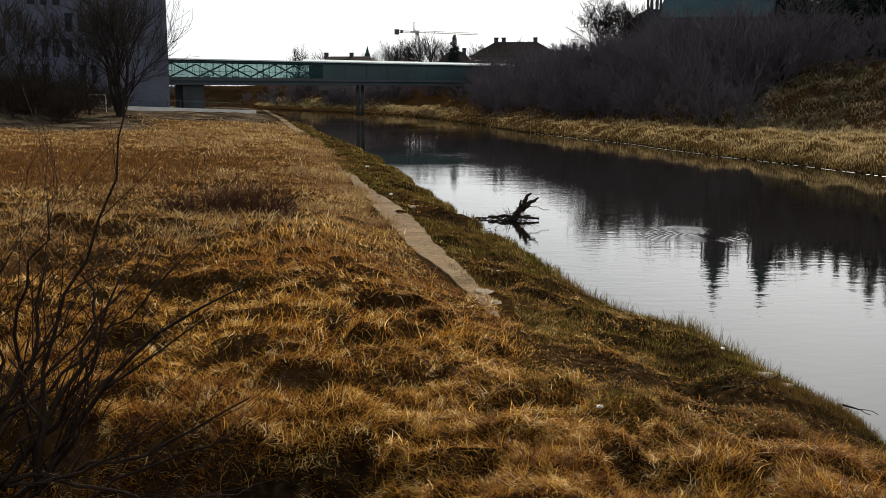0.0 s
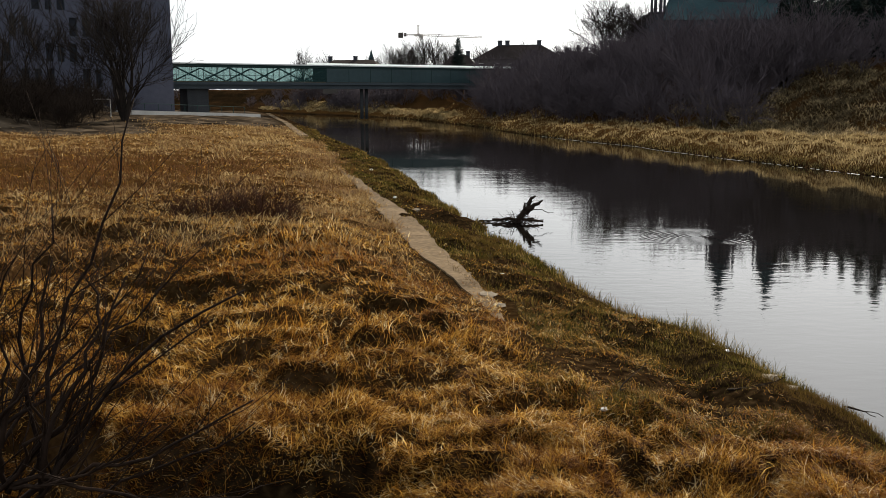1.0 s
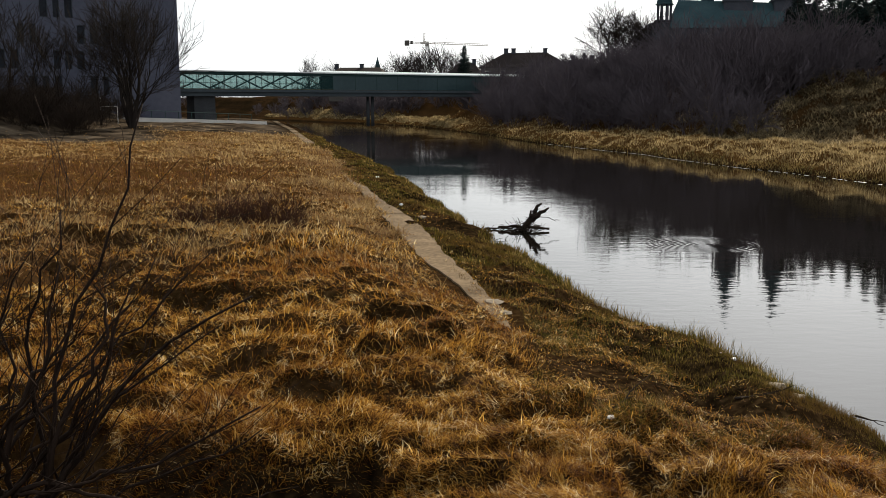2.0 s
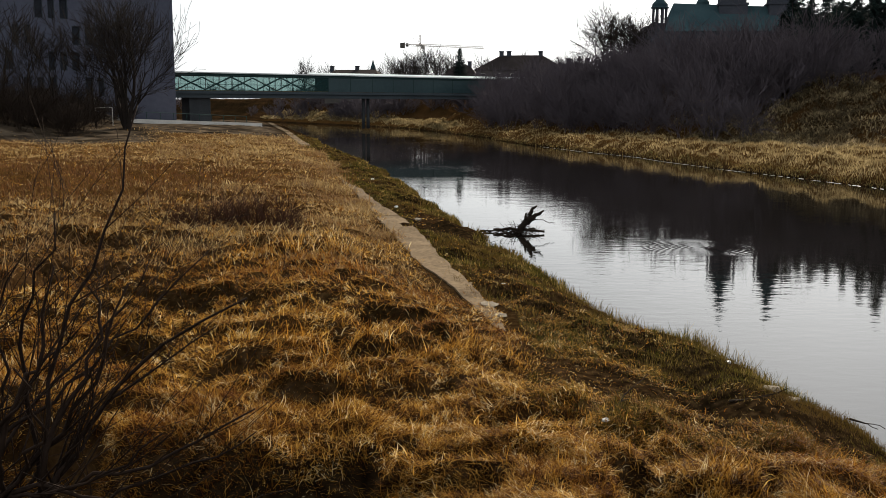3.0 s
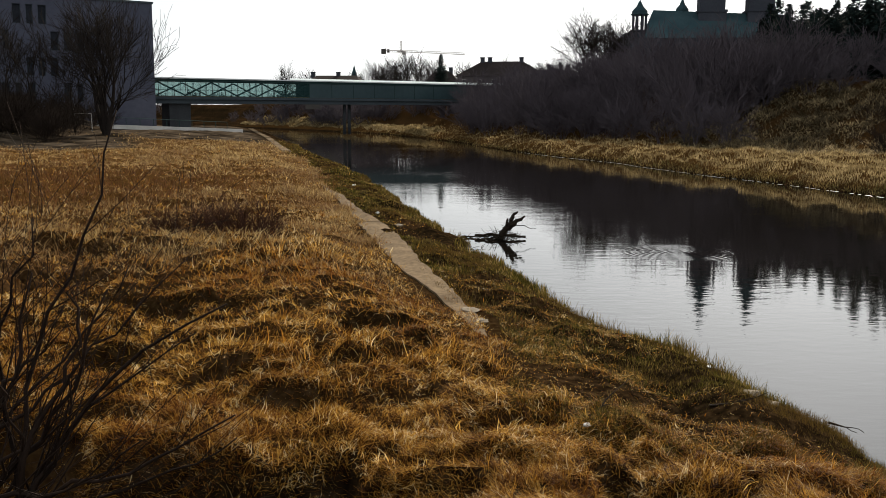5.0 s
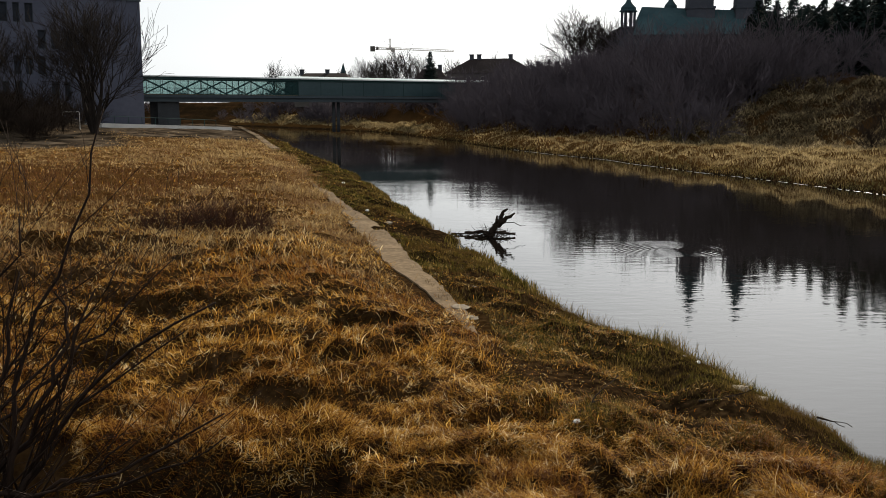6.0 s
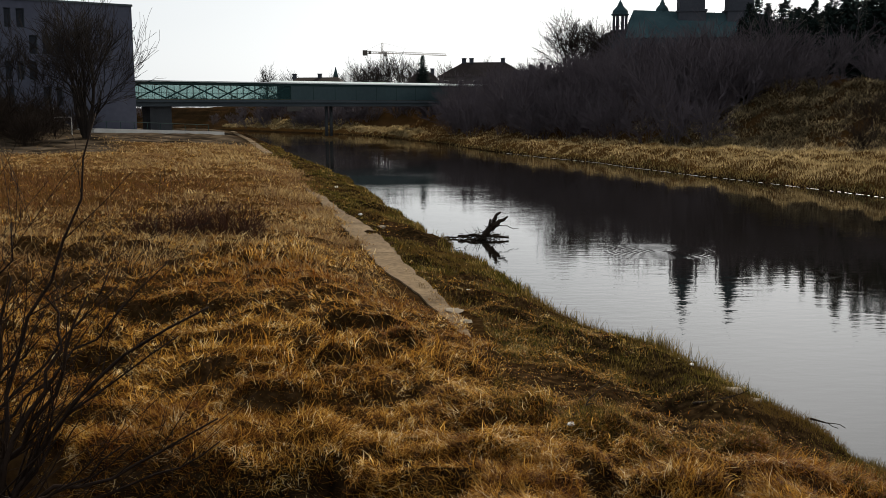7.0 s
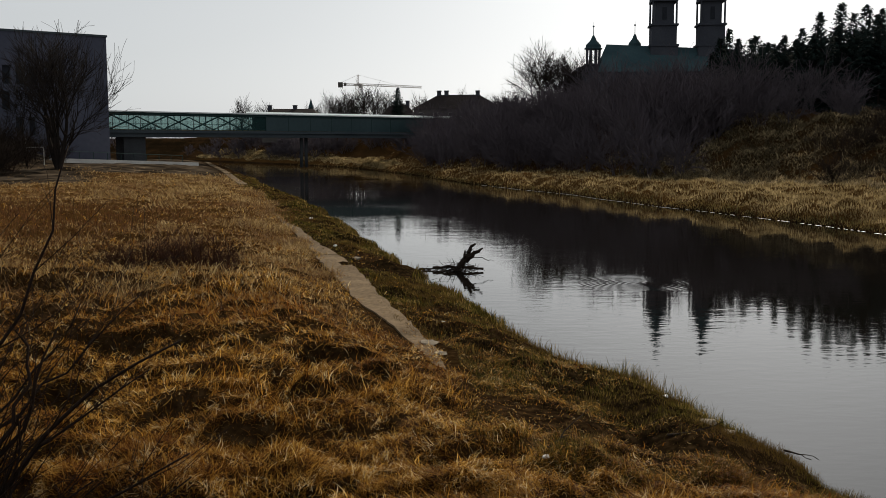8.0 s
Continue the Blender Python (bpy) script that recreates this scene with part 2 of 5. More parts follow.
# ---- mesh tools ----
class Geo:
    """Collects vertices and faces of one mesh."""

    def __init__(self):
        self.v, self.f = [], []

    def box(self, x0, x1, y0, y1, z0, z1, m=None):
        i = len(self.v)
        c = [Vector((x, y, z)) for z in (z0, z1) for x, y in ((x0, y0), (x1, y0), (x1, y1), (x0, y1))]
        self.v += [tuple(m @ p if m else p) for p in c]
        self.f += [tuple(i + k for k in q) for q in ((3, 2, 1, 0), (4, 5, 6, 7), (0, 1, 5, 4), (1, 2, 6, 5), (2, 3, 7, 6), (3, 0, 4, 7))]
        return self

    def tube(self, points, radii, sides=5, cap=True):
        i, n = len(self.v), len(points)
        for k, (p, r) in enumerate(zip(points, radii)):
            a = Vector(points[min(k + 1, n - 1)]) - Vector(points[max(k - 1, 0)])
            a.normalize()
            u = a.cross(Vector((0.31, 0.95, 0.1)) if abs(a.z) > 0.8 else Vector((0, 0, 1))).normalized()
            w = a.cross(u)
            for j in range(sides):
                q = 2 * math.pi * j / sides
                self.v.append(tuple(Vector(p) + r * (math.cos(q) * u + math.sin(q) * w)))
        for k in range(n - 1):
            for j in range(sides):
                e = (j + 1) % sides
                self.f.append((i + k * sides + j, i + k * sides + e, i + (k + 1) * sides + e, i + (k + 1) * sides + j))
        if cap:
            self.f.append(tuple(i + (n - 1) * sides + j for j in range(sides)))
            self.f.append(tuple(i + j for j in reversed(range(sides))))
        return self

    def lathe(self, cx, cy, profile, sides=8, turn=0.0):
        """Rings of (radius, height) round an upright axis."""
        i = len(self.v)
        for r, z in profile:
            for j in range(sides):
                q = turn + 2 * math.pi * j / sides
                self.v.append((cx + r * math.cos(q), cy + r * math.sin(q), z))
        for k in range(len(profile) - 1):
            for j in range(sides):
                e = (j + 1) % sides
                self.f.append((i + k * sides + j, i + k * sides + e, i + (k + 1) * sides + e, i + (k + 1) * sides + j))
        self.f.append(tuple(i + (len(profile) - 1) * sides + j for j in range(sides)))
        self.f.append(tuple(i + j for j in reversed(range(sides))))
        return self

    def poly(self, *points):
        i = len(self.v)
        self.v += [tuple(p) for p in points]
        self.f.append(tuple(range(i, len(self.v))))
        return self

    def mesh(self, name, material, smooth=False):
        me = bpy.data.meshes.new(name)
        me.from_pydata(self.v, [], self.f)
        me.materials.append(material)
        if smooth:
            me.shade_smooth()
        me.update()
        return me


def part(name, geo, material, parent, label="", smooth=False):
    ob = new(name, geo if isinstance(geo, bpy.types.Mesh) else geo.mesh(name, material, smooth))
    ob.parent = parent
    return tagged(ob, label)


def thing(name, label, category, place=(0, 0, 0), group="", kind="", turn=0.0):
    ob = new(name)
    ob.empty_display_size = 0.3
    ob.matrix_world = pose(*place, 0, 0, turn)
    return tagged(ob, label, category, group, kind)


def array_mesh(name, verts, quads, material):
    me = bpy.data.meshes.new(name)
    nv, nq = len(verts), len(quads)
    me.vertices.add(nv)
    me.vertices.foreach_set("co", np.ascontiguousarray(verts, dtype=np.float32).ravel())
    me.loops.add(nq * 4)
    me.loops.foreach_set("vertex_index", np.ascontiguousarray(quads, dtype=np.int32).ravel())
    me.polygons.add(nq)
    me.polygons.foreach_set("loop_start", np.arange(0, nq * 4, 4, dtype=np.int32))
    me.polygons.foreach_set("loop_total", np.full(nq, 4, dtype=np.int32))
    me.materials.append(material)
    me.update(calc_edges=True)
    return me


# ---- the shape of the land ----
RNG = np.random.default_rng(7)
LATTICE = RNG.random((256, 256))


def vnoise(x, y, seed=0):
    """Smooth value noise, 0 to 1, over arrays."""
    x, y = np.asarray(x, float) + 17.3 * seed, np.asarray(y, float) - 31.7 * seed
    xi, yi = np.floor(x).astype(int), np.floor(y).astype(int)
    u, v = x - xi, y - yi
    u, v = u * u * (3 - 2 * u), v * v * (3 - 2 * v)
    a, b = LATTICE[xi % 256, yi % 256], LATTICE[(xi + 1) % 256, yi % 256]
    c, d = LATTICE[xi % 256, (yi + 1) % 256], LATTICE[(xi + 1) % 256, (yi + 1) % 256]
    return (a * (1 - u) + b * u) * (1 - v) + (c * (1 - u) + d * u) * v


def step(x, a, b):
    t = np.clip((np.asarray(x, float) - a) / (b - a), 0, 1)
    return t * t * (3 - 2 * t)


def eased(ys, xs):
    """A smooth line x(y) through a few places, as a table."""
    t = np.arange(-400, 2600, 1.0)
    v = np.interp(t, ys, xs)
    k = np.hanning(13)
    return t, np.convolve(np.pad(v, 6, mode="edge"), k / k.sum(), "valid")


NEAR_Y, NEAR_X = eased([-400, 0, 14.2, 19.3, 23.6, 28.2, 32.5, 46, 62, 81, 103, 144, 189, 260, 400, 2600],
                       [90, 9.45, 6.27, 4.8, 3.75, 2.75, 1.85, -0.75, -3.1, -6.9, -11.9, -20.3, -31.5, -62, -150, -1500])
FAR_Y, FAR_X = eased([-400, 40, 57, 67, 83, 96, 108, 129, 152, 189, 212, 235, 256, 400, 2600],
                     [120, 30, 26.3, 24.2, 20.3, 17.6, 13.7, 8.8, 5.0, -3.7, -10.4, -22, -34, -120, -1400])


def near_bank(y):
    y = np.asarray(y, float)
    return np.interp(y, NEAR_Y, NEAR_X) + 0.4 * np.exp(-((y - 37.2) / 1.5) ** 2) - 0.25 * np.exp(-((y - 34.3) / 0.9) ** 2) + step(y, 5, 12) * (0.75 * (vnoise(y / 1.9, 0 * y, 3) - 0.5) + 0.4 * (vnoise(y / 0.6, 0 * y, 4) - 0.5))


def far_bank(y):
    y = np.asarray(y, float)
    return np.interp(y, FAR_Y, FAR_X) + 0.9 * (vnoise(y / 6, 0 * y, 5) - 0.5)


def tussocks(x, y):
    """Matted humps of old grass with steep flanks, 0 to about 1."""
    wx, wy = x + 0.9 * vnoise(x / 0.8, y / 0.8, 11), y + 0.7 * vnoise(x / 0.8, y / 0.8, 12)
    a = step(vnoise(wx / 1.5, wy / 0.95, 99) + 0.3 * (vnoise(wx / 0.5, wy / 0.4, 20) - 0.5), 0.12, 0.36)
    b = step(vnoise(wx / 0.62, wy / 0.46, 7), 0.2, 0.8)
    c = vnoise(x / 4.5, y / 3.5, 8)
    d = vnoise(wx / 0.3, wy / 0.26, 21)
    pit = np.exp(-((x + 0.7) / 0.7) ** 2 - ((y - 16.7 + 0.2 * x) / 0.38) ** 2) + 0.8 * np.exp(-((x + 7.7) / 1.0) ** 2 - ((y - 29.0) / 0.7) ** 2) + 0.8 * np.exp(-((x + 10.3) / 1.2) ** 2 - ((y - 47.5) / 1.2) ** 2)
    return (0.4 * a + 0.24 * b + 0.2 * c + 0.16 * d) * (1 - 0.85 * np.clip(pit, 0, 1))


def strip_middle(y):
    """How far from the waterline the concrete strip lies."""
    mid = np.interp(y, [17.2, 18.1, 19.7, 21.6, 23.8, 26.6, 30, 34.5, 40.5, 48.2, 52.5, 60], [1.02, 0.91, 0.68, 0.4, -0.09, -0.65, -1.19, -1.97, -3.17, -4.65, -5.67, -6.9])
    return np.where(np.asarray(y) < 60, np.interp(y, NEAR_Y, NEAR_X) - mid, 3.45)


STRIP_Y, STRIP_W = [16.6, 17.2, 19.7, 21.6, 23.8, 26.6, 30, 34.5, 40.5, 48.2, 53, 58], [0.08, 0.13, 0.23, 0.27, 0.33, 0.44, 0.5, 0.56, 0.29, 0.28, 0.06, 0.0]


def strip_half(y):
    y = np.asarray(y, float)
    return np.interp(y, STRIP_Y, STRIP_W) * (0.7 + 0.5 * vnoise(y / 0.7, 0 * y, 36))


def dirt(x, y):
    """Bare trampled ground: a muddy patch near the water, and the track by the far end of the meadow."""
    s = near_bank(y) - x
    q = np.clip(((x - 1.9) * 3.1 - (y - 14.7) * 2.35) / 15.1, 0, 1)
    a = 1.15 * np.exp(-((x - 1.9 - 3.1 * q) ** 2 + (y - 14.7 + 2.35 * q) ** 2) / 0.6)
    a = np.maximum(a, 0.35 * np.exp(-((x - 3.45) / 0.5) ** 2 - ((y - 11.7) / 0.8) ** 2))
    a = np.maximum(a, 2.2 * np.exp(-((s - 1.0) / 1.7) ** 2 - ((y - 36.0) / 3.2) ** 2))
    b = np.maximum(step(y + 14 * (vnoise(x / 7, y / 9, 50) - 0.5), 86, 94) * step(-x / np.maximum(y, 1), 0.27, 0.33), step(y + 16 * (vnoise(x / 6, y / 8, 51) - 0.5), 112, 122) * step(s, 3, 6))
    return np.clip(np.maximum(a * 1.2, b) + 0.5 * (vnoise(x / 0.8, y / 0.8, 9) - 0.5) * (a > 0.15), 0, 1)


def trampled(x, y):
    """Short trodden grass round the muddy patch."""
    q = np.clip(((x - 1.9) * 3.1 - (y - 14.7) * 2.35) / 15.1, 0, 1)
    return np.exp(-((x - 1.9 - 3.1 * q) ** 2 + (y - 14.2 + 2.35 * q) ** 2) / 1.1)


def foot_of_slope(y):
    return np.interp(y, [0, 60, 87, 111, 130, 142, 200, 400], [22, 22, 20, 14, 8, 3.5, 3.5, 3.5])


def ground(x, y):
    x, y = np.asarray(x, float), np.asarray(y, float)
    s, r = near_bank(y) - x, x - far_bank(y)
    near = np.interp(s, [-5, -1.2, -0.3, 0, 0.2, 0.7, 1.6, 3.3, 3.5, 4.4, 4.7, 6, 10, 20, 60, 300],
                     [-1.3, -0.7, -0.3, -0.04, 0.16, 0.34, 0.5, 0.74, 0.78, 0.8, 0.84, 0.92, 1.08, 1.3, 1.9, 2.6])
    edge = np.interp(y, [12.2, 13.2, 14.5, 17.5], [0.8, 1.6, 2.3, 4.6])
    lumps = step(s, edge, edge + 1.9) * (1 - 0.75 * dirt(x, y)) * (1 - 0.85 * trampled(x, y)) * np.interp(y, [0, 12, 60, 110, 140], [1, 1, 0.9, 0.6, 0.2])
    near = near + lumps * (1.0 * tussocks(x, y) - 0.48) * np.interp(y, [14, 20], [1.3, 1.0])
    near = near + step(s, 0.3, 1.5) * (1 - step(s, 2.9, 3.3)) * (0.45 * (vnoise(x / 0.9, y / 0.9, 13) - 0.5) + 0.15 * (vnoise(x / 0.3, y / 0.3, 18) - 0.5))
    crest = 10.15 + 0.5 * (vnoise(x / 1.3, 0 * x, 14) - 0.5)
    near = near - 1.4 * (1 - step(y, crest - 0.9, crest)) * (1 - step(x, -1.7, 0.1)) * step(y, 3, 6)
    near = near + 2.6 * (1 - step(y, 0.5, 6.5)) * step(s, 3, 8) - 0.6 * (1 - step(y, 0.2, 2.2)) * step(s, 3, 8) + 0.95 * np.exp(-((x + 1.8) ** 2 + (y - 3.3) ** 2) / 0.9)
    near = near + 4.5 * step(-x, 43, 62) * step(y, 80, 112) * (1 - step(y, 140, 165)) + 0.9 * step(-x, 20, 40) * step(y, 100, 125) * (1 - step(-x, 43, 62))
    near = near + (0.35 - 0.15 * (y > 60)) * dirt(x, y) * (vnoise(x / 1.2, y / 1.2, 46) - 0.5) * step(s, 1.0, 2.0)
    near = np.where(s > 1.5, np.maximum(near, 0.12), near)
    foot = foot_of_slope(y)
    far = np.interp(r, [-5, -1, 0, 0.5, 1.6, 3.5, 400], [-1.3, -0.6, -0.05, 0.25, 0.75, 1.05, 1.3])
    far = far + step(r, 1, 3) * 0.75 * (vnoise(x / 2.4, y / 2.4, 15) - 0.4) + step(r, 0.2, 1.5) * 0.85 * (vnoise(x / 1.1, y / 1.5, 16) - 0.5)
    rise = step(r, foot - 1, foot + 19) * (1 - step(y, 196, 232))
    far = far + rise * (6.3 + 2.6 * (vnoise(x / 3, y / 4.5, 17) - 0.5) + 1.5 * (vnoise(x / 1.6, y / 2.2, 52) - 0.5)) + 6.0 * step(y, 222, 250) * step(r, 2, 20)
    return np.where(s > -2, np.maximum(near, -1.3), np.where(r > -3, far, -1.3)) if np.ndim(s) else float(near if s > -2 else far)


def at_ground(x, y, sink=0.05):
    return float(ground(np.array([x]), np.array([y]))[0]) - sink


def lines(*runs):
    out = [np.arange(a, b, d) for a, b, d in runs]
    return np.concatenate(out)


def land():
    ys = np.concatenate([lines((-400, -40, 60), (-40, 5, 3), (5, 9, 0.4), (9, 30, 0.16), (30, 60, 0.35), (60, 130, 0.8), (130, 280, 2.0), (280, 500, 12)), [500, 700, 1000, 1600, 2600]])
    ss = np.concatenate([[1500, 900, 500, 300, 200, 140, 110], np.arange(90, 40, -2.5), np.arange(40, 22, -0.6), np.arange(22, 4.5, -0.16), np.arange(4.5, 0.8, -0.12), np.arange(0.8, -0.41, -0.08)])
    mid = np.linspace(0.06, 0.94, 9)
    rs = np.concatenate([np.arange(-0.6, 4, 0.3), np.arange(4, 45, 0.8), [48, 55, 70, 90, 130, 200, 350, 700, 1500]])
    nb, fb = near_bank(ys), far_bank(ys)
    cols = [nb - s for s in ss] + [nb + 0.5 + (fb - nb - 1.2) * q for q in mid] + [fb + r for r in rs]
    x = np.stack(cols, 1)
    y = np.repeat(ys[:, None], x.shape[1], 1)
    z = ground(x, y)
    n, m = x.shape
    i = np.arange(n * m).reshape(n, m)
    quads = np.stack([i[:-1, :-1], i[:-1, 1:], i[1:, 1:], i[1:, :-1]], -1).reshape(-1, 4)
    me = array_mesh("ground", np.stack([x, y, z], -1).reshape(-1, 3), quads, SOIL)
    me.shade_smooth()
    side = near_bank(y) - x
    cover = me.attributes.new("thatch", "FLOAT", "POINT")
    beyond = x - far_bank(y)
    matted = (0.12 + 0.6 * step(y, 22, 48)) * step(side, 3.5, 4.2) * (1 - dirt(x, y)) * (y < 140) * (y > 10.2)
    matted = np.maximum(matted, step(beyond, 0.3, 0.9) * (0.5 - 0.3 * step(beyond, foot_of_slope(y), foot_of_slope(y) + 8)) * (y > 30) * (y < 300))
    cover.data.foreach_set("value", matted.astype(np.float32).ravel())
    loose = me.attributes.new("dust", "FLOAT", "POINT")
    loose.data.foreach_set("value", (dirt(x, y) * step(y, 60, 75) * step(side, 1.5, 4)).astype(np.float32).ravel())
    tagged(new("ground", me), "dark soil of river banks with matted humps and mud", "ground", kind="structure")


land()
river = Geo().poly((-1600, -400, 0), (900, -400, 0), (900, 2600, 0), (-1600, 2600, 0))
tagged(new("water", river.mesh("water", WATER)), "calm dark river water mirroring pale sky and trees", "river", kind="structure")


# ---- grass ----
def grow_blades(name, x, y, length, width, arch, lean, material, label, rng, up=0.35, segments=3, spread=0.9, curl=0.5, lift=0.0):
    """Bent blades at the places given, joined into one object."""
    n = len(x)
    z = ground(x, y) - 0.02 + lift
    head = lean + rng.normal(0, spread, n)
    dx, dy = np.cos(head), np.sin(head)
    twist = rng.uniform(-0.9, 0.9, n) + rng.integers(0, 2, n) * math.pi
    sx, sy = -np.sin(head + twist), np.cos(head + twist)
    th = np.abs(rng.normal(up, 0.25, n))
    px, py, pz = x.copy(), y.copy(), z.copy()
    rows = []
    for k in range(segments + 1):
        w = width * (1 - 0.8 * (k / segments) ** 1.5) * 0.5
        rows.append(np.stack([np.stack([px - sx * w, py - sy * w, pz], 1), np.stack([px + sx * w, py + sy * w, pz], 1)], 1))
        h = length / segments
        px, py, pz = px + h * np.sin(th) * dx, py + h * np.sin(th) * dy, pz + h * np.cos(th)
        th = th + arch / segments * rng.uniform(0.2, 1.8, n)
        head = head + rng.normal(0, curl, n)
        dx, dy = np.cos(head), np.sin(head)
    v = np.stack(rows, 1).reshape(n, -1, 3)
    per = v.shape[1]
    base = np.arange(n)[:, None] * per
    q = np.concatenate([base + np.array([2 * k, 2 * k + 1, 2 * k + 3, 2 * k + 2])[None, :] for k in range(segments)], 1).reshape(-1, 4)
    return tagged(new(name, array_mesh(name, v.reshape(-1, 3), q, material)), label, "grass", kind="stuff")


def scatter(n, d0, d1, a0, a1, rng, power=1.0):
    """Places round the viewpoint, thinner with distance."""
    d = (rng.uniform(d1 ** -power, d0 ** -power, n)) ** (-1 / power)
    a = np.radians(rng.uniform(a0, a1, n))
    return d * np.sin(a), d * np.cos(a), d


def meadow():
    rng = np.random.default_rng(21)
    x, y, d = scatter(46000, 8.3, 110, -34, 30, rng, 0.9)
    tuft = np.repeat(np.arange(len(x)), 10)
    own = rng.normal(0, 0.7, len(x))[tuft]                 # the way a tuft has flopped
    x, y, d = x[tuft], y[tuft], d[tuft]
    q = 0.07 + d * 0.0012
    x, y = x + rng.normal(0, 1, len(x)) * q, y + rng.normal(0, 1, len(x)) * q
    s = near_bank(y) - x
    t = tussocks(x, y)
    keep = ((s > strip_middle(y) + (0.85 - 0.6 * vnoise(x / 0.5, y / 0.5, 54)) * strip_half(y)) | ((y < 16.9) & (s > 4.0))) & (rng.random(len(x)) > (0.75 + 0.25 * (y > 40)) * dirt(x, y)) & (rng.random(len(x)) < 0.25 + 1.4 * step(t, 0.22, 0.5) + 0.5 * (s < 6.5))
    fringe = (s > np.interp(y, [11, 12.6, 14, 15], [0.7, 1.1, 1.8, 2.2])) & (s <= 4.0) & (y < 17.2) & (rng.random(len(x)) > 0.92 * dirt(x, y)) & (rng.random(len(x)) < 0.35 + 0.6 * step(s + 1.2 * (y < 12.8), 2.0, 3.2))
    fringe |= (s > 0.4) & (s < strip_middle(y) - strip_half(y)) & (y >= 17.2) & (rng.random(len(x)) < np.interp(y, [17, 24, 30], [0.65, 0.5, 0.25]) * step(s, 0.5, 2.0))
    keep |= fringe
    keep &= rng.random(len(x)) > 0.75 * russet(x, y)
    keep &= ~((x < 0.1) & (y < 9.85 - 0.35 * vnoise(x / 0.7, y, 19)) & (rng.random(len(x)) < step(-x, 0.2, 1.5)))
    x, y, d, t, s, own = x[keep], y[keep], d[keep], t[keep], s[keep], own[keep]
    n = len(x)
    length = (0.1 + 0.17 * np.clip(t - 0.25, 0, 1)) * rng.uniform(0.5, 1.4, n) * np.maximum(np.interp(s, [2, 5, 9], [0.6, 0.9, 1.1]), 0.9 * (y < 14))
    tall = np.exp(-((x + 3.2) / 1.3) ** 2 - ((y - 25.6) / 1.9) ** 2) + 0.5 * (vnoise(x / 2.2, y / 2.0, 49) > 0.78)
    length *= (1 + 1.1 * tall) * (1 - 0.62 * trampled(x, y))
    flat = (rng.random(n) > 0.8 * tall) * np.where(rng.random(n) < 0.84, 0.9, 0.0)       # many blades lie flat on the thatch
    length *= np.interp(d, [0, 40, 130], [1, 1, 1.2])
    lean = 2 * math.pi * vnoise(x / 1.6, y / 1.6, 31) * 1.3 - 1.8 + own
    grow_blades("dry_grass", x, y, length, np.maximum(0.007, np.interp(d, [9, 14, 24, 60], [0.0072, 0.0105, 0.017, 0.042])) * rng.uniform(0.4, 1.6, n), rng.uniform(0.6, 3.4, n) - 1.6 * flat * rng.uniform(0.3, 1.4, n), lean, STRAW,
                "matted golden dry grass in humps on the meadow", rng, up=0.5 + flat, curl=0.75, spread=0.55, lift=0.07 * (flat > 0) * rng.random(n))


def russet(x, y):
    """Where low reddish weeds stand among the grass."""
    return np.clip(np.exp(-((x + 19) / 10.5) ** 2 - ((y - 45) / 15) ** 2) * (0.75 + 1.2 * vnoise(x / 2, y / 2, 45)), 0, 0.95)


def slope_grass():
    rng = np.random.default_rng(28)
    n = 90000
    y = rng.uniform(66, 130, n)
    r = foot_of_slope(y) + rng.uniform(-4, 22, n)
    x = far_bank(y) + r
    keep = (x / y > 0.22 + 0.05 * vnoise(x / 5, y / 5, 47)) & (x / y < 0.62) & (rng.random(n) < 1.9 * vnoise(x / 1.8, y / 2.6, 48) - 0.1)
    x, y = x[keep], y[keep]
    n = len(x)
    grow_blades("slope_grass", x, y, rng.uniform(0.25, 0.75, n), y * 0.0013 * rng.uniform(0.5, 1.4, n), rng.uniform(0.6, 2.0, n), rng.normal(-1.9, 0.8, n), SLOPE, "pale straw grass matted over the humps of the steep slope", rng, up=0.7, segments=2)


def grass_under_bridge():
    rng = np.random.default_rng(29)
    n = 26000
    y = rng.uniform(178, 300, n)
    r = rng.uniform(0.2, 1, n) * np.interp(y, [178, 225, 300], [4, 9, 9])
    x = far_bank(y) + r
    grow_blades("far_dry_grass", x, y, rng.uniform(0.2, 0.6, n), y * 0.0009 * rng.uniform(0.5, 1.4, n), rng.uniform(0.4, 1.6, n), rng.uniform(-3.1, 3.1, n), FAR_STRAW, "pale dry grass on the bank under the footbridge", rng, segments=2)


def weeds():
    rng = np.random.default_rng(25)
    n = 80000
    x, y = rng.uniform(-40, -5, n), rng.uniform(22, 78, n)
    keep = rng.random(n) < russet(x, y)
    x, y = x[keep], y[keep]
    n = len(x)
    grow_blades("weeds", x, y, rng.uniform(0.12, 0.42, n), rng.uniform(0.015, 0.04, n), rng.uniform(0.2, 1.4, n), rng.uniform(-3.1, 3.1, n), RUSSET, "low reddish-brown dead weeds in the meadow", rng, segments=2)


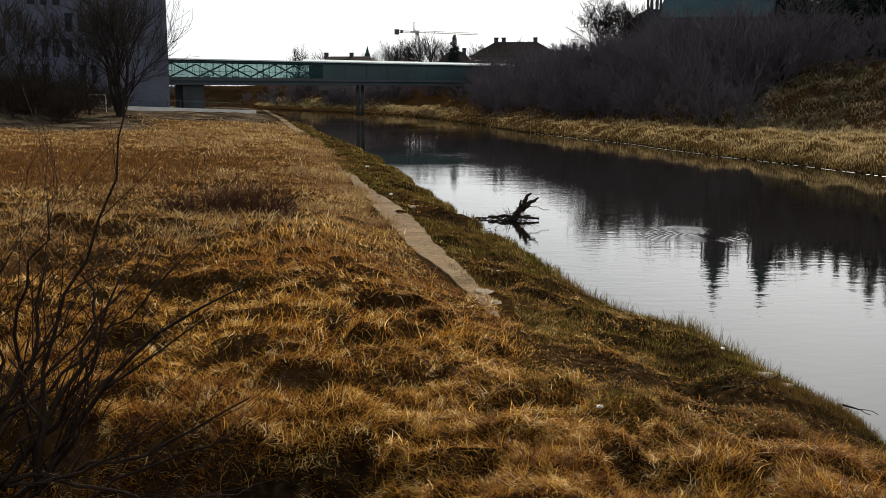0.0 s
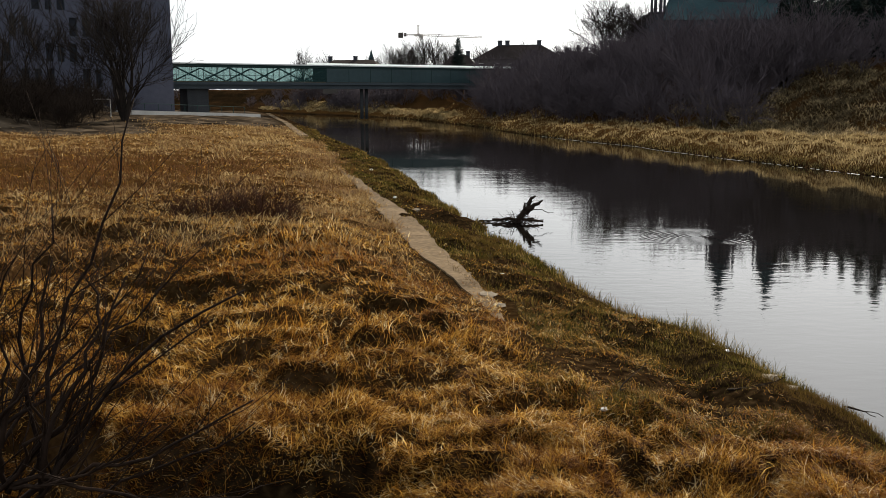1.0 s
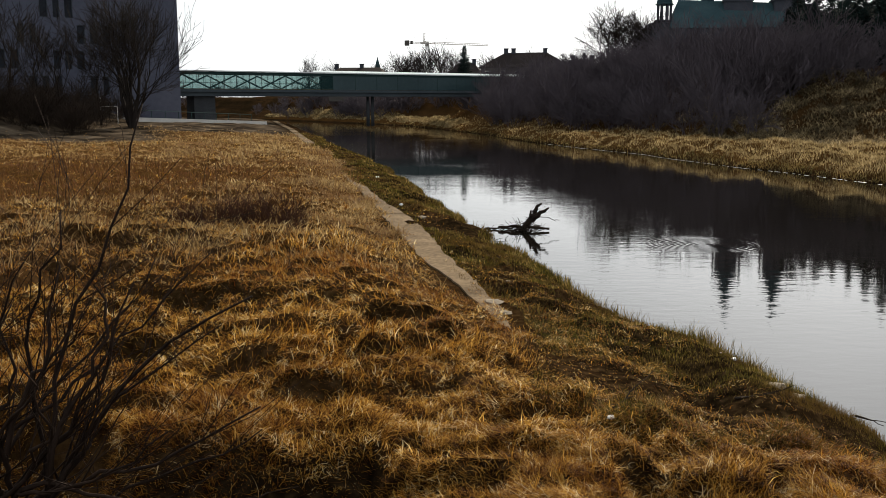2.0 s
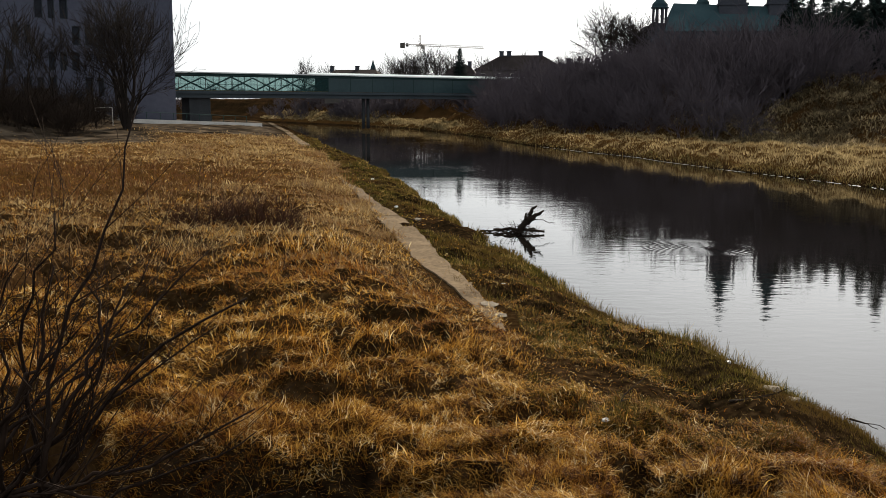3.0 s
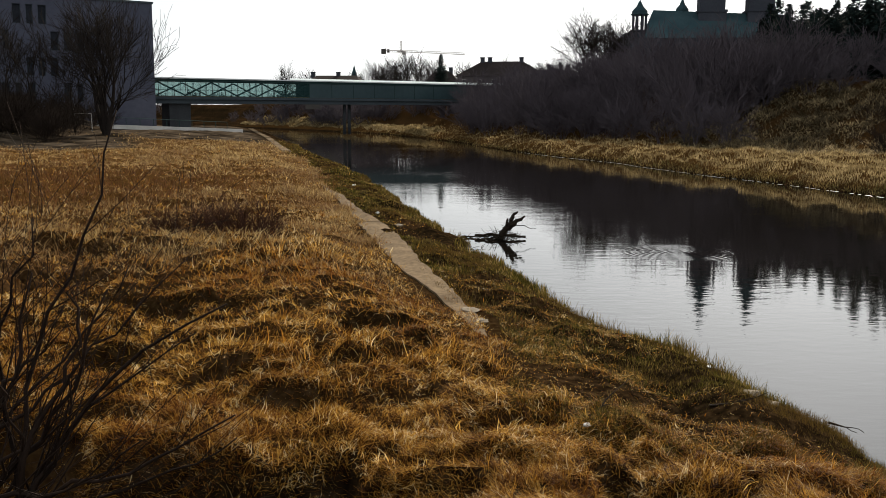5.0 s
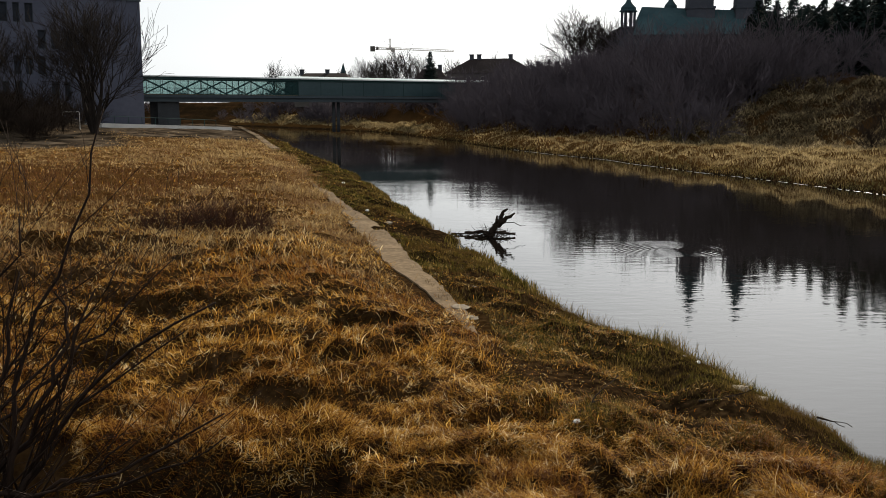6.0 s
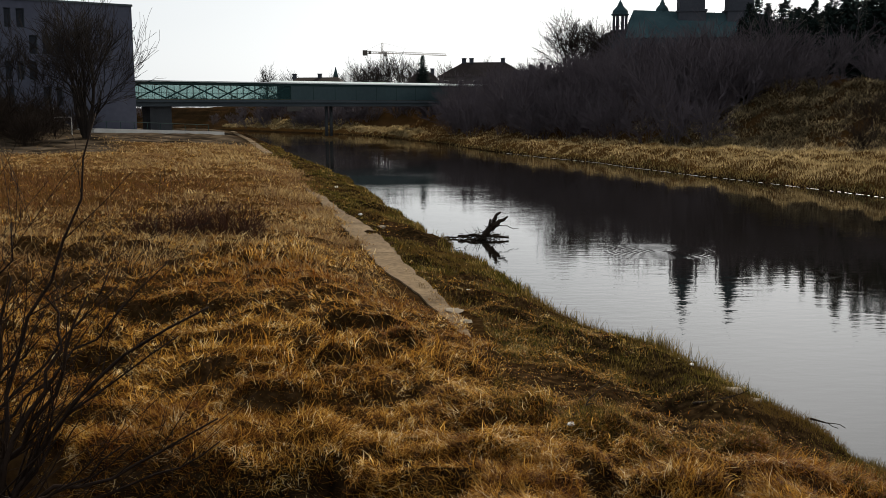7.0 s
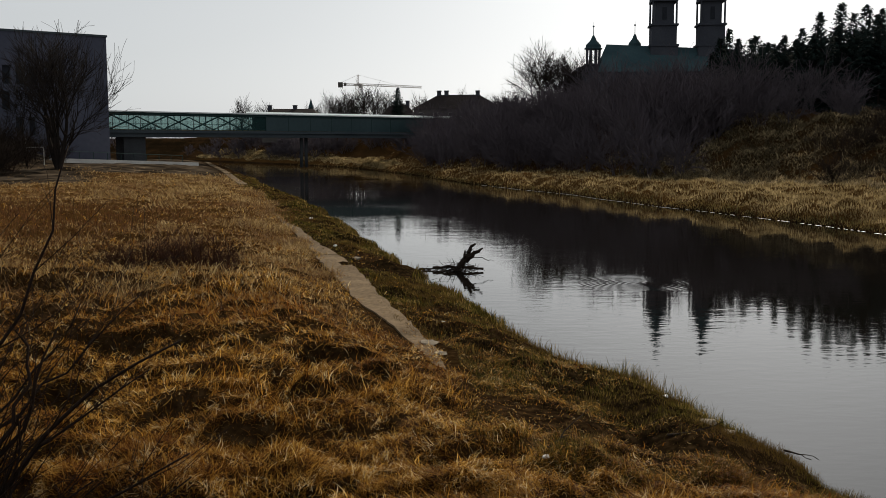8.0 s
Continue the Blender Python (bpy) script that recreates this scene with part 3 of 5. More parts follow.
def far_meadow():
    rng = np.random.default_rng(24)
    x, y, d = scatter(310000, 21, 135, -34, 2, rng, 0.45)
    s = near_bank(y) - x
    keep = (s > strip_middle(y) + strip_half(y)) & (rng.random(len(x)) > 0.955 * dirt(x, y)) & (rng.random(len(x)) < (0.25 + 1.2 * step(tussocks(x, y), 0.3, 0.6)) * step(d, 19, 50)) & (rng.random(len(x)) > russet(x, y))
    x, y, d, s = x[keep], y[keep], d[keep], s[keep]
    n = len(x)
    fluffy = 1 + 1.3 * step(vnoise(x / 1.7, y / 2.4, 53), 0.5, 0.7) * (1 - step(s, 13, 22))
    grow_blades("dry_grass", x, y, 0.2 * fluffy * rng.uniform(0.4, 1.5, n), d * 0.00075 * rng.uniform(0.5, 1.5, n), rng.uniform(0.4, 2.2, n), rng.uniform(-3.1, 3.1, n), FAR_MEADOW,
                "golden dry grass on the farther meadow", rng, up=0.8, segments=2)


def bank_grass():
    rng = np.random.default_rng(22)
    x, y, d = scatter(260000, 11, 150, -20, 32, rng, 0.85)
    s = near_bank(y) - x
    keep = (s > 0.02) & ((s < strip_middle(y) - strip_half(y)) | ((y < 16.9) & (s < 2.2 + 1.6 * vnoise(x / 0.9, y / 0.9, 35)))) & (rng.random(len(x)) > 0.92 * dirt(x, y))
    x, y, d, s = x[keep], y[keep], d[keep], s[keep]
    n = len(x)
    tall = (s < 0.7) * rng.random(n) * (0.35 + 1.1 * (vnoise(x / 0.9, y / 0.9, 38) > 0.5))
    length = (0.06 + 0.12 * vnoise(x / 0.7, y / 0.7, 33) + 0.22 * np.minimum(tall, 1) ** 3 * np.interp(y, [14, 17, 24], [0.15, 0.8, 1])) * rng.uniform(0.6, 1.4, n) * (1 - 0.6 * dirt(x, y))
    grow_blades("green_grass", x, y, length, np.maximum(0.004, d * 0.0005) * rng.uniform(0.6, 1.2, n), rng.uniform(0.2, 1.3, n), rng.uniform(-3.1, 3.1, n), GREEN,
                "short green and brown grass along the waterline", rng, up=0.3)


def reeds():
    rng = np.random.default_rng(27)
    n = 9000
    y = rng.uniform(60 ** -0.7, 12.5 ** -0.7, n) ** (-1 / 0.7)
    x = near_bank(y) - rng.uniform(-0.08, 0.4, n)
    keep = rng.random(n) < 1.5 * vnoise(x / 0.8, y / 0.8, 37) ** 2
    x, y = x[keep], y[keep]
    n = len(x)
    grow_blades("reeds", x, y, rng.uniform(0.12, 0.5, n) ** 1.2 * np.interp(y, [13, 15.5, 17.5, 26, 40], [0.35, 0.5, 1.1, 0.9, 0.7]), np.maximum(0.006, y * 0.0006) * rng.uniform(0.6, 1.4, n), rng.uniform(0.0, 0.9, n), rng.uniform(-3.1, 3.1, n), GREEN, "upright thin dark sedge blades at the waterline", rng, up=0.12)


def far_bank_edge():
    rng = np.random.default_rng(26)
    n = 60000
    y = rng.uniform(140 ** -0.5, 26 ** -0.5, n) ** -2
    s = rng.uniform(0.03, 1.0, n) * (strip_middle(y) - strip_half(y))
    x = near_bank(y) - s
    keep = rng.random(n) < (0.35 + 0.9 * vnoise(x / 1.1, y / 1.6, 34)) * (1 - dirt(x, y))
    x, y, s = x[keep], y[keep], s[keep]
    n = len(x)
    grow_blades("green_grass", x, y, rng.uniform(0.04, 0.15, n) * (1 + 0.8 * (s < 0.6)), y * 0.001 * rng.uniform(0.5, 1.3, n), rng.uniform(0.2, 1.3, n), rng.uniform(-3.1, 3.1, n), GREEN, "green grass on the farther bank edge", rng, segments=2)


def far_grass():
    rng = np.random.default_rng(23)
    x, y, d = scatter(420000, 48, 240, -14, 30, rng, 0.6)
    r = x - far_bank(y)
    foot = foot_of_slope(y)
    keep = (r > 0.1) & (r < foot + 7) & (rng.random(len(x)) < 1.1 - 1.05 * step(r, foot - 1, foot + 7) * (0.5 + vnoise(x / 4, y / 4, 43)))
    keep &= rng.random(len(x)) < 0.35 + 1.3 * vnoise(x / 1.3, y / 1.6, 44)
    x, y, d, r = x[keep], y[keep], d[keep], r[keep]
    low = r < 0.9 + 0.8 * vnoise(x / 2, y / 2, 41) - 0.4
    for name, sel, material, label, tall in (("far_dry_grass", ~low, FAR_STRAW, "pale straw grass on the opposite bank", 0.3), ("far_green_grass", low, FAR_GREEN, "dull olive-brown grass on the steep opposite waterline", 0.26)):
        n = int(sel.sum())
        grow_blades(name, x[sel], y[sel], tall * rng.uniform(0.5, 1.3, n), d[sel] * 0.00065 * rng.uniform(0.5, 1.4, n), rng.uniform(0.4, 1.6, n), rng.uniform(-3.1, 3.1, n), material, label, rng, segments=2)


meadow()
far_meadow()
weeds()
grass_under_bridge()
slope_grass()
reeds()
far_bank_edge()
bank_grass()
far_grass()


# ---- concrete strip along the bank ----
def strip_point(y, s):
    return float(np.interp(y, NEAR_Y, NEAR_X) - strip_middle(y) - s)


def concrete_path():
    path = thing("pavement", "weathered concrete slab strip half overgrown by dry grass", "path", kind="structure")
    rng = random.Random(5)

    def run(y, end, s0, s1, top, length):
        while y < end:
            e = y + length * rng.uniform(0.7, 1.3)
            lift = (top if y < 60 else at_ground(strip_point(y + 2, 0), y + 2, -top)) + rng.uniform(-0.005, 0.005)
            g = Geo()
            n = 9
            ys = [y + 0.007 + (e - y - 0.014) * k / n for k in range(n + 1)]
            half = [float(np.interp(q, STRIP_Y, STRIP_W)) if q < 60 else 0.32 for q in ys]
            ring = [(strip_point(q, -w * s0 + rng.uniform(-0.06, 0.05)), q) for q, w in zip(ys, half)]
            ring += [(strip_point(q, w * s1 + rng.uniform(-0.05, 0.06)), q) for q, w in reversed(list(zip(ys, half)))]
            m = len(ring)
            for h in (lift - 0.16, lift - 0.012, lift):
                c = (sum(p[0] for p in ring) / m, sum(p[1] for p in ring) / m)
                q = 0.994 if h == lift else 1.0
                for p in ring:
                    g.v.append((c[0] + (p[0] - c[0]) * q, c[1] + (p[1] - c[1]) * q, h))
            for k in range(2):
                for j in range(m):
                    g.f.append((k * m + j, (k * m + (j + 1) % m), (k + 1) * m + (j + 1) % m, (k + 1) * m + j))
            g.f.append(tuple(2 * m + j for j in range(m)))
            part("slab", g, CONCRETE, path)
            y = e
    run(16.9, 53, 1.0, 0.8, 0.83, 5.2)
    run(100, 186, 1.0, 1.6, 0.16, 4.5)


concrete_path()


# Broken row of thin pale strips, added to paint the waterline's glints.
def waterline_glints():
    kerb = thing("kerb", "thin pale strips painting the glints along the opposite waterline", "kerb", kind="structure")
    rng = random.Random(6)
    y = 46.0
    while y < 118:
        e = y + rng.uniform(0.05, 0.4)
        if rng.random() < 0.7:
            x0, x1 = float(far_bank(np.array([y]))[0]) - 0.1, float(far_bank(np.array([e]))[0]) - 0.1
            h = rng.uniform(0.002, 0.013)
            g = Geo()
            for x, yy in ((x0, y), (x1, e)):
                g.v += [(x - 0.03, yy, -0.1), (x - 0.02, yy, h), (x + 0.02, yy, h + 0.006), (x + 0.04, yy, -0.1)]
            g.f += [(0, 1, 5, 4), (1, 2, 6, 5), (2, 3, 7, 6), (3, 2, 1, 0), (4, 5, 6, 7)]
            part("glint_strip", g, WATER_GLINT, kerb)
        y = e + rng.uniform(0.0, 0.12)


waterline_glints()


# ---- covered footbridge ----
BRIDGE_A, BRIDGE_B = Vector((-45.6, 163.0, 0)), Vector((9.0, 204.0, 0))


def bridge():
    along = (BRIDGE_B - BRIDGE_A).normalized()
    m = Matrix.Translation(BRIDGE_A) @ Matrix.Rotation(math.atan2(along.y, along.x), 4, "Z")
    b = thing("footbridge", "covered green steel and glass footbridge over the river", "bridge")
    b.matrix_world = m
    length = (BRIDGE_B - BRIDGE_A).length + 16
    start, wide = -14.0, 5.0
    part("girder", Geo().box(start, length, 0, wide, 6.2, 6.9).box(start, length, -0.3, wide + 0.3, 6.9, 7.35), GIRDER, b, "dark painted bridge girder")
    part("deck", Geo().box(start, length, 0.05, wide - 0.05, 7.352, 7.5), CONCRETE, b)
    part("roof", Geo().box(start, length, -0.35, wide + 0.35, 10.35, 10.55), ROOF_SHEET, b, "pale sheet metal roof edge")
    # Added strip, no known bridge part: gives the sun glint along the roof.
    part("roof_glint", Geo().box(25.0, length - 4, -0.34, -0.315, 10.552, 10.86), ROOF_GLINT, b, "added translucent strip for the bright glint along the roof edge")
    part("top_rail", Geo().box(start, length, -0.12, 0.08, 9.95, 10.346), STEEL, b)
    part("top_rail", Geo().box(start, length, wide - 0.08, wide + 0.12, 9.95, 10.346), STEEL, b)
    part("handrail", Geo().box(start, length, 0.15, 0.21, 8.45, 8.52), STEEL, b)
    bay = 4.8
    k = 0
    x = start
    glazed = 27.5
    while x < length - 0.1:
        e = min(x + bay, length)
        for y in (0.0, wide):
            part("post", Geo().box(x - 0.045, x + 0.045, y - 0.045, y + 0.045, 7.36, 9.95), STEEL, b)
            if x < glazed:
                pane = part("pane", Geo().box(x + 0.08, e - 0.08, y - 0.012, y + 0.012, 7.42, 9.93), GLASS, b, "clear greenish glass pane")
                pane.visible_shadow = False
                for q in (0.25, 0.5, 0.75):
                    xm = x + (e - x) * q
                    part("mullion", Geo().box(xm - 0.02, xm + 0.02, y - 0.035, y + 0.035, 7.38, 9.94), STEEL, b)
            else:
                part("panel", Geo().box(x + 0.05, e - 0.05, y - 0.03, y + 0.03, 7.4, 9.94), CLADDING, b, "dark teal glazed panel")
        if x < glazed + 4:
            up = k % 2 == 0
            z0, z1 = (7.6, 9.8) if up else (9.8, 7.6)
            part("brace", Geo().tube([(x, 0.3, z0), (e, 0.3, z1)], [0.13, 0.13], 4), STEEL, b)
            part("brace", Geo().tube([(x + 1.4, wide - 0.3, z1), (e + 1.4, wide - 0.3, z0)], [0.12, 0.12], 4), STEEL, b)
        x, k = e, k + 1
    px = 4.4
    # Pier, columns and abutment take the concrete coloured for the deck's shade.
    part("pier", Geo().box(px - 1.9, px + 1.9, 0.8, wide - 0.8, at_ground(-42, 166, 0.5), 6.25), SHADE_CONCRETE, b, "broad concrete pier darkened for the shade under the deck")
    for dx in (-0.5, 0.55):
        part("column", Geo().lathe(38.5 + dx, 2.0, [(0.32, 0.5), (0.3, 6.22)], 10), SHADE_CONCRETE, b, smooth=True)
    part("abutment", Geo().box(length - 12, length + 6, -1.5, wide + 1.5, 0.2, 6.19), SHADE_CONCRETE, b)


bridge()


# ---- cube-shaped building ----
def facade(xs, zs, holes, y, deep):
    """A wall with openings that go through it, facing -y."""
    g = Geo()
    ex = sorted({*xs, *(h[0] for h in holes), *(h[1] for h in holes)})
    ez = sorted({*zs, *(h[2] for h in holes), *(h[3] for h in holes)})
    for x0, x1 in zip(ex, ex[1:]):
        for z0, z1 in zip(ez, ez[1:]):
            cx, cz = (x0 + x1) / 2, (z0 + z1) / 2
            if not any(h[0] < cx < h[1] and h[2] < cz < h[3] for h in holes):
                g.poly((x0, y, z0), (x1, y, z0), (x1, y, z1), (x0, y, z1))
    for x0, x1, z0, z1 in holes:
        d = y + deep
        g.poly((x0, y, z0), (x0, d, z0), (x0, d, z1), (x0, y, z1)).poly((x1, d, z0), (x1, y, z0), (x1, y, z1), (x1, d, z1))
        g.poly((x0, d, z0), (x0, y, z0), (x1, y, z0), (x1, d, z0)).poly((x0, y, z1), (x0, d, z1), (x1, d, z1), (x1, y, z1))
    return g


def cube_building():
    b = thing("museum_building", "cube-shaped grey concrete building with narrow irregular windows", "building", (-42.1, 150, 0), turn=33)
    w, d, h = 62.0, 26.0, 21.0
    rng = random.Random(12)
    holes = []
    for level in range(5):
        z = 2.6 + 3.65 * level
        x = -w + 2 + rng.uniform(0, 2)
        while x < -9.5:
            for _ in range(rng.choice((1, 1, 2, 3))):
                ww = rng.choice((0.9, 1.1))
                if x + ww < -9:
                    holes.append((x, x + ww, z, z + 2.7))
                x += ww + 0.7
            x += rng.uniform(2.5, 5.5)
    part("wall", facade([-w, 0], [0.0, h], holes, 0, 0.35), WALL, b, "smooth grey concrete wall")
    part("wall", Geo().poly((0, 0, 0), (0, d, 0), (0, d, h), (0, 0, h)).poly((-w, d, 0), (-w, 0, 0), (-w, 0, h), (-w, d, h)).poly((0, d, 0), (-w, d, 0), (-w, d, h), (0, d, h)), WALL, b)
    part("roof", Geo().box(-w - 0.15, 0.15, -0.15, d + 0.15, h, h + 0.3), GIRDER, b, "thin dark roof edge")
    for x0, x1, z0, z1 in holes:
        win = part("window", Geo().box(x0 + 0.002, x0 + 0.07, 0.22, 0.32, z0, z1).box(x1 - 0.07, x1 - 0.002, 0.22, 0.32, z0, z1).box(x0 + 0.07, x1 - 0.07, 0.22, 0.32, z1 - 0.07, z1 - 0.002).box(x0 + 0.07, x1 - 0.07, 0.22, 0.32, z0 + 0.002, z0 + 0.07), GIRDER, b)
        part("pane", Geo().box(x0 + 0.07, x1 - 0.07, 0.26, 0.29, z0 + 0.07, z1 - 0.07), DARK_GLASS, win)


cube_building()


# ---- church with two towers ----
def church():
    c = thing("church", "old brick church with two towers and copper turrets", "church", (92.0, 312, 0), turn=-8)
    z0 = 3.0
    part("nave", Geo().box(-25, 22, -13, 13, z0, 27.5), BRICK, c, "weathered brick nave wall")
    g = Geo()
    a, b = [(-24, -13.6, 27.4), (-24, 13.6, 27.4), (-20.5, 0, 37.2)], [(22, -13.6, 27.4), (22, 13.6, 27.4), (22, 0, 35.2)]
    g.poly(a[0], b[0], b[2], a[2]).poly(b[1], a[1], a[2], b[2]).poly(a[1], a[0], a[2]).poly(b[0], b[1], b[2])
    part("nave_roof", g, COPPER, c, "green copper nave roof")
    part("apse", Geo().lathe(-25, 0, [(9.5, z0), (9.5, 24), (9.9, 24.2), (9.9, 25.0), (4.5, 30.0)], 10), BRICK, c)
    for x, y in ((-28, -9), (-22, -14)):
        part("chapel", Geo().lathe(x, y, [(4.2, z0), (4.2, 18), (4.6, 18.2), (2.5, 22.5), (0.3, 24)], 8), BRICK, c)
    for k in range(7):
        x = -22 + 6.6 * k
        part("buttress", Geo().box(x - 0.6, x + 0.6, -15.2, -13, z0, 22).box(x - 0.6, x + 0.6, -14.2, -13, 22, 26), BRICK, c)
        if k < 6:
            part("window", Geo().box(x + 2.2, x + 4.4, -13.12, -13.004, 13, 23), DARK_GLASS, c, "tall dark church window")

    def turret(x, y, base, r, tall):
        t = part("turret", Geo().lathe(x, y, [(r * 1.15, base - 7), (r * 1.15, base - 0.8), (r * 1.3, base - 0.5), (r * 1.3, base)], 8), BRICK, c)
        for j in range(8):
            q = 2 * math.pi * (j + 0.5) / 8
            part("pillar", Geo().lathe(x + 0.9 * r * math.cos(q), y + 0.9 * r * math.sin(q), [(r * 0.15, base), (r * 0.15, base + tall)], 6), BRICK, t)
        z = base + tall
        part("dome", Geo().lathe(x, y, [(r * 1.2, z), (r * 1.25, z + 0.35), (r * 1.05, z + 0.6), (r * 1.02, z + 1.4), (r * 0.75, z + 2.1), (r * 0.45, z + 2.8), (r * 0.3, z + 3.6), (r * 0.2, z + 4.1), (0.12, z + 4.6), (0.09, z + 7.0), (0.3, z + 7.2), (0.3, z + 7.5), (0.05, z + 7.6), (0.04, z + 8.6)], 8), COPPER, t, "copper dome with a spike")
    turret(-25.0, -4, 30.6, 2.35, 4.6)
    turret(-11.2, 2, 33.2, 1.95, 3.0)
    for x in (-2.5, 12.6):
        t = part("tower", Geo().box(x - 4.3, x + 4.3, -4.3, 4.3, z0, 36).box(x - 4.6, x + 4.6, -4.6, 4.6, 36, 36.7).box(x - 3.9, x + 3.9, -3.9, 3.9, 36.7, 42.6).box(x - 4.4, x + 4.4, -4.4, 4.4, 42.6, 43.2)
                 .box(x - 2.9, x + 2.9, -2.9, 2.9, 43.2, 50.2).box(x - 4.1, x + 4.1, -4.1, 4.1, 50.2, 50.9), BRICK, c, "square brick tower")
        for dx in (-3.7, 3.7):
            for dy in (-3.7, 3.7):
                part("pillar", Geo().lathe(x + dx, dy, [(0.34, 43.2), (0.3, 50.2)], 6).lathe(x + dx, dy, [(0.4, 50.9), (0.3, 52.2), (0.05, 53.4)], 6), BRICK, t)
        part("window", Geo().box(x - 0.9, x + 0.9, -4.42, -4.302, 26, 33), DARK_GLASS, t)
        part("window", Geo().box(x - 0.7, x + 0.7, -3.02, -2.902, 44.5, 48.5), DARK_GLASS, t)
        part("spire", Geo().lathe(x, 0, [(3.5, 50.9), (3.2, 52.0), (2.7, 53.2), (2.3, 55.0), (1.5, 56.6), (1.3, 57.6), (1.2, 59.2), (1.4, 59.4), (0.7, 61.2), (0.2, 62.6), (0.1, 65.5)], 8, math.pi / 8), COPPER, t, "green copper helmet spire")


church()


# ---- houses, steeple and crane beyond the bridge ----
def house(x, y, w, d, eave, ridge, inset, chimneys, label):
    z0 = at_ground(x, y, 0.6)
    h = thing("house", label, "house", (x, y, 0), turn=-6)
    part("wall", Geo().box(-w / 2, w / 2, -d / 2, d / 2, z0, eave), PLASTER, h)
    o = 0.5
    g = Geo()
    c = [(-w / 2 - o, -d / 2 - o, eave), (w / 2 + o, -d / 2 - o, eave), (w / 2 + o, d / 2 + o, eave), (-w / 2 - o, d / 2 + o, eave)]
    p, q = (-w / 2 + inset, 0, ridge), (w / 2 - inset, 0, ridge)
    g.poly(c[0], c[1], q, p).poly(c[2], c[3], p, q).poly(c[1], c[2], q).poly(c[3], c[0], p).poly(*reversed(c))
    part("roof", g, ROOF_TILE, h, "dark tiled hipped roof")
    for cx in chimneys:
        part("chimney", Geo().box(cx - 0.5, cx + 0.5, -0.5, 0.5, ridge - 1.2, ridge + 0.8).box(cx - 0.6, cx + 0.6, -0.6, 0.6, ridge + 0.8, ridge + 1.0), BRICK, h)
    n = max(2, int(w / 3.2))
    for k in range(n):
        wx = -w / 2 + (k + 0.5) * w / n
        for z in np.arange(eave - 2.4, z0 + 1.5, -3.2):
            win = part("window", Geo().box(wx - 0.6, wx + 0.6, -d / 2 - 0.06, -d / 2 - 0.003, z, z + 1.6), PALE, h)
            part("pane", Geo().box(wx - 0.5, wx + 0.5, -d / 2 - 0.075, -d / 2 - 0.062, z + 0.1, z + 1.5), DARK_GLASS, win)
    return h


house(17.6, 236, 21, 12, 13.2, 16.9, 5.5, (-4.8, -3.0, 4.6), "old house with dark hipped roof and chimneys among trees")
house(30, 236, 10, 12, 12.8, 15.2, 3.5, (-1, 3.4), "lower dark-roofed house behind the trees")
house(3.5, 262, 9, 10, 12.2, 15.6, 2.5, (-1, 2.2), "small old house with chimney behind the spruce")
house(-25.5, 268, 15, 11, 12.4, 14.6, 2.0, (-6.5, 0.5), "long low house with dark roof beyond the bridge")


def steeple():
    z0 = at_ground(-27, 350, 0.6)
    s = thing("steeple", "slim dark church steeple far beyond the bridge", "steeple", (-27.0, 350, 0))
    part("shaft", Geo().box(-1.6, 1.6, -1.6, 1.6, z0, 15.5), BRICK, s)
    part("spire", Geo().lathe(0, 0, [(2.0, 15.5), (1.1, 17.2), (0.06, 21.2)], 8), COPPER, s)


steeple()


def crane():
    z0 = at_ground(-12.3, 420, 0.5)
    c = thing("tower_crane", "white tower crane standing over distant roofs", "crane", (-12.3, 420, 0), turn=-2)

    def lattice(p, q, r, n, name, sides=3):
        p, q = Vector(p), Vector(q)
        g = Geo()
        a = (q - p).normalized()
        u = a.cross(Vector((0, 1, 0.2))).normalized()
        w = a.cross(u)
        rails = [u * r, (-0.5 * u + 0.87 * w) * r, (-0.5 * u - 0.87 * w) * r]
        for e in rails:
            g.tube([p + e, q + e], [0.1, 0.1], 4)
        for k in range(n):
            s, t = p.lerp(q, k / n), p.lerp(q, (k + 1) / n)
            for j in range(3):
                g.tube([s + rails[j], t + rails[(j + 1) % 3]], [0.06, 0.06], 3)
        part(name, g, CRANE_PAINT, c)
    lattice((0, 0, z0), (0, 0, 30.0), 0.9, 18, "mast")
    lattice((0, 0, 30.4), (27.5, 0, 29.2), 0.5, 26, "jib")
    lattice((0, 0, 30.4), (-8.2, 0, 30.6), 0.5, 8, "counter_jib")
    lattice((0, 0, 30.4), (0.2, 0, 34.6), 0.4, 4, "apex")
    part("counterweight", Geo().box(-8.4, -6.4, -0.6, 0.6, 29.2, 31.4).box(-5.9, -4.9, -0.5, 0.5, 29.8, 31.2), PLASTER, c, "grey concrete counterweight")
    part("cab", Geo().box(0.7, 2.1, -0.7, 0.7, 28.9, 30.6).box(-1.6, 1.6, -0.8, 0.8, 29.9, 30.5), CRANE_PAINT, c)
    part("tie_rod", Geo().tube([(0.2, 0, 34.5), (18, 0, 30.0)], [0.05, 0.05], 3).tube([(0.2, 0, 34.5), (-7.8, 0, 31.0)], [0.05, 0.05], 3), CRANE_PAINT, c)


crane()


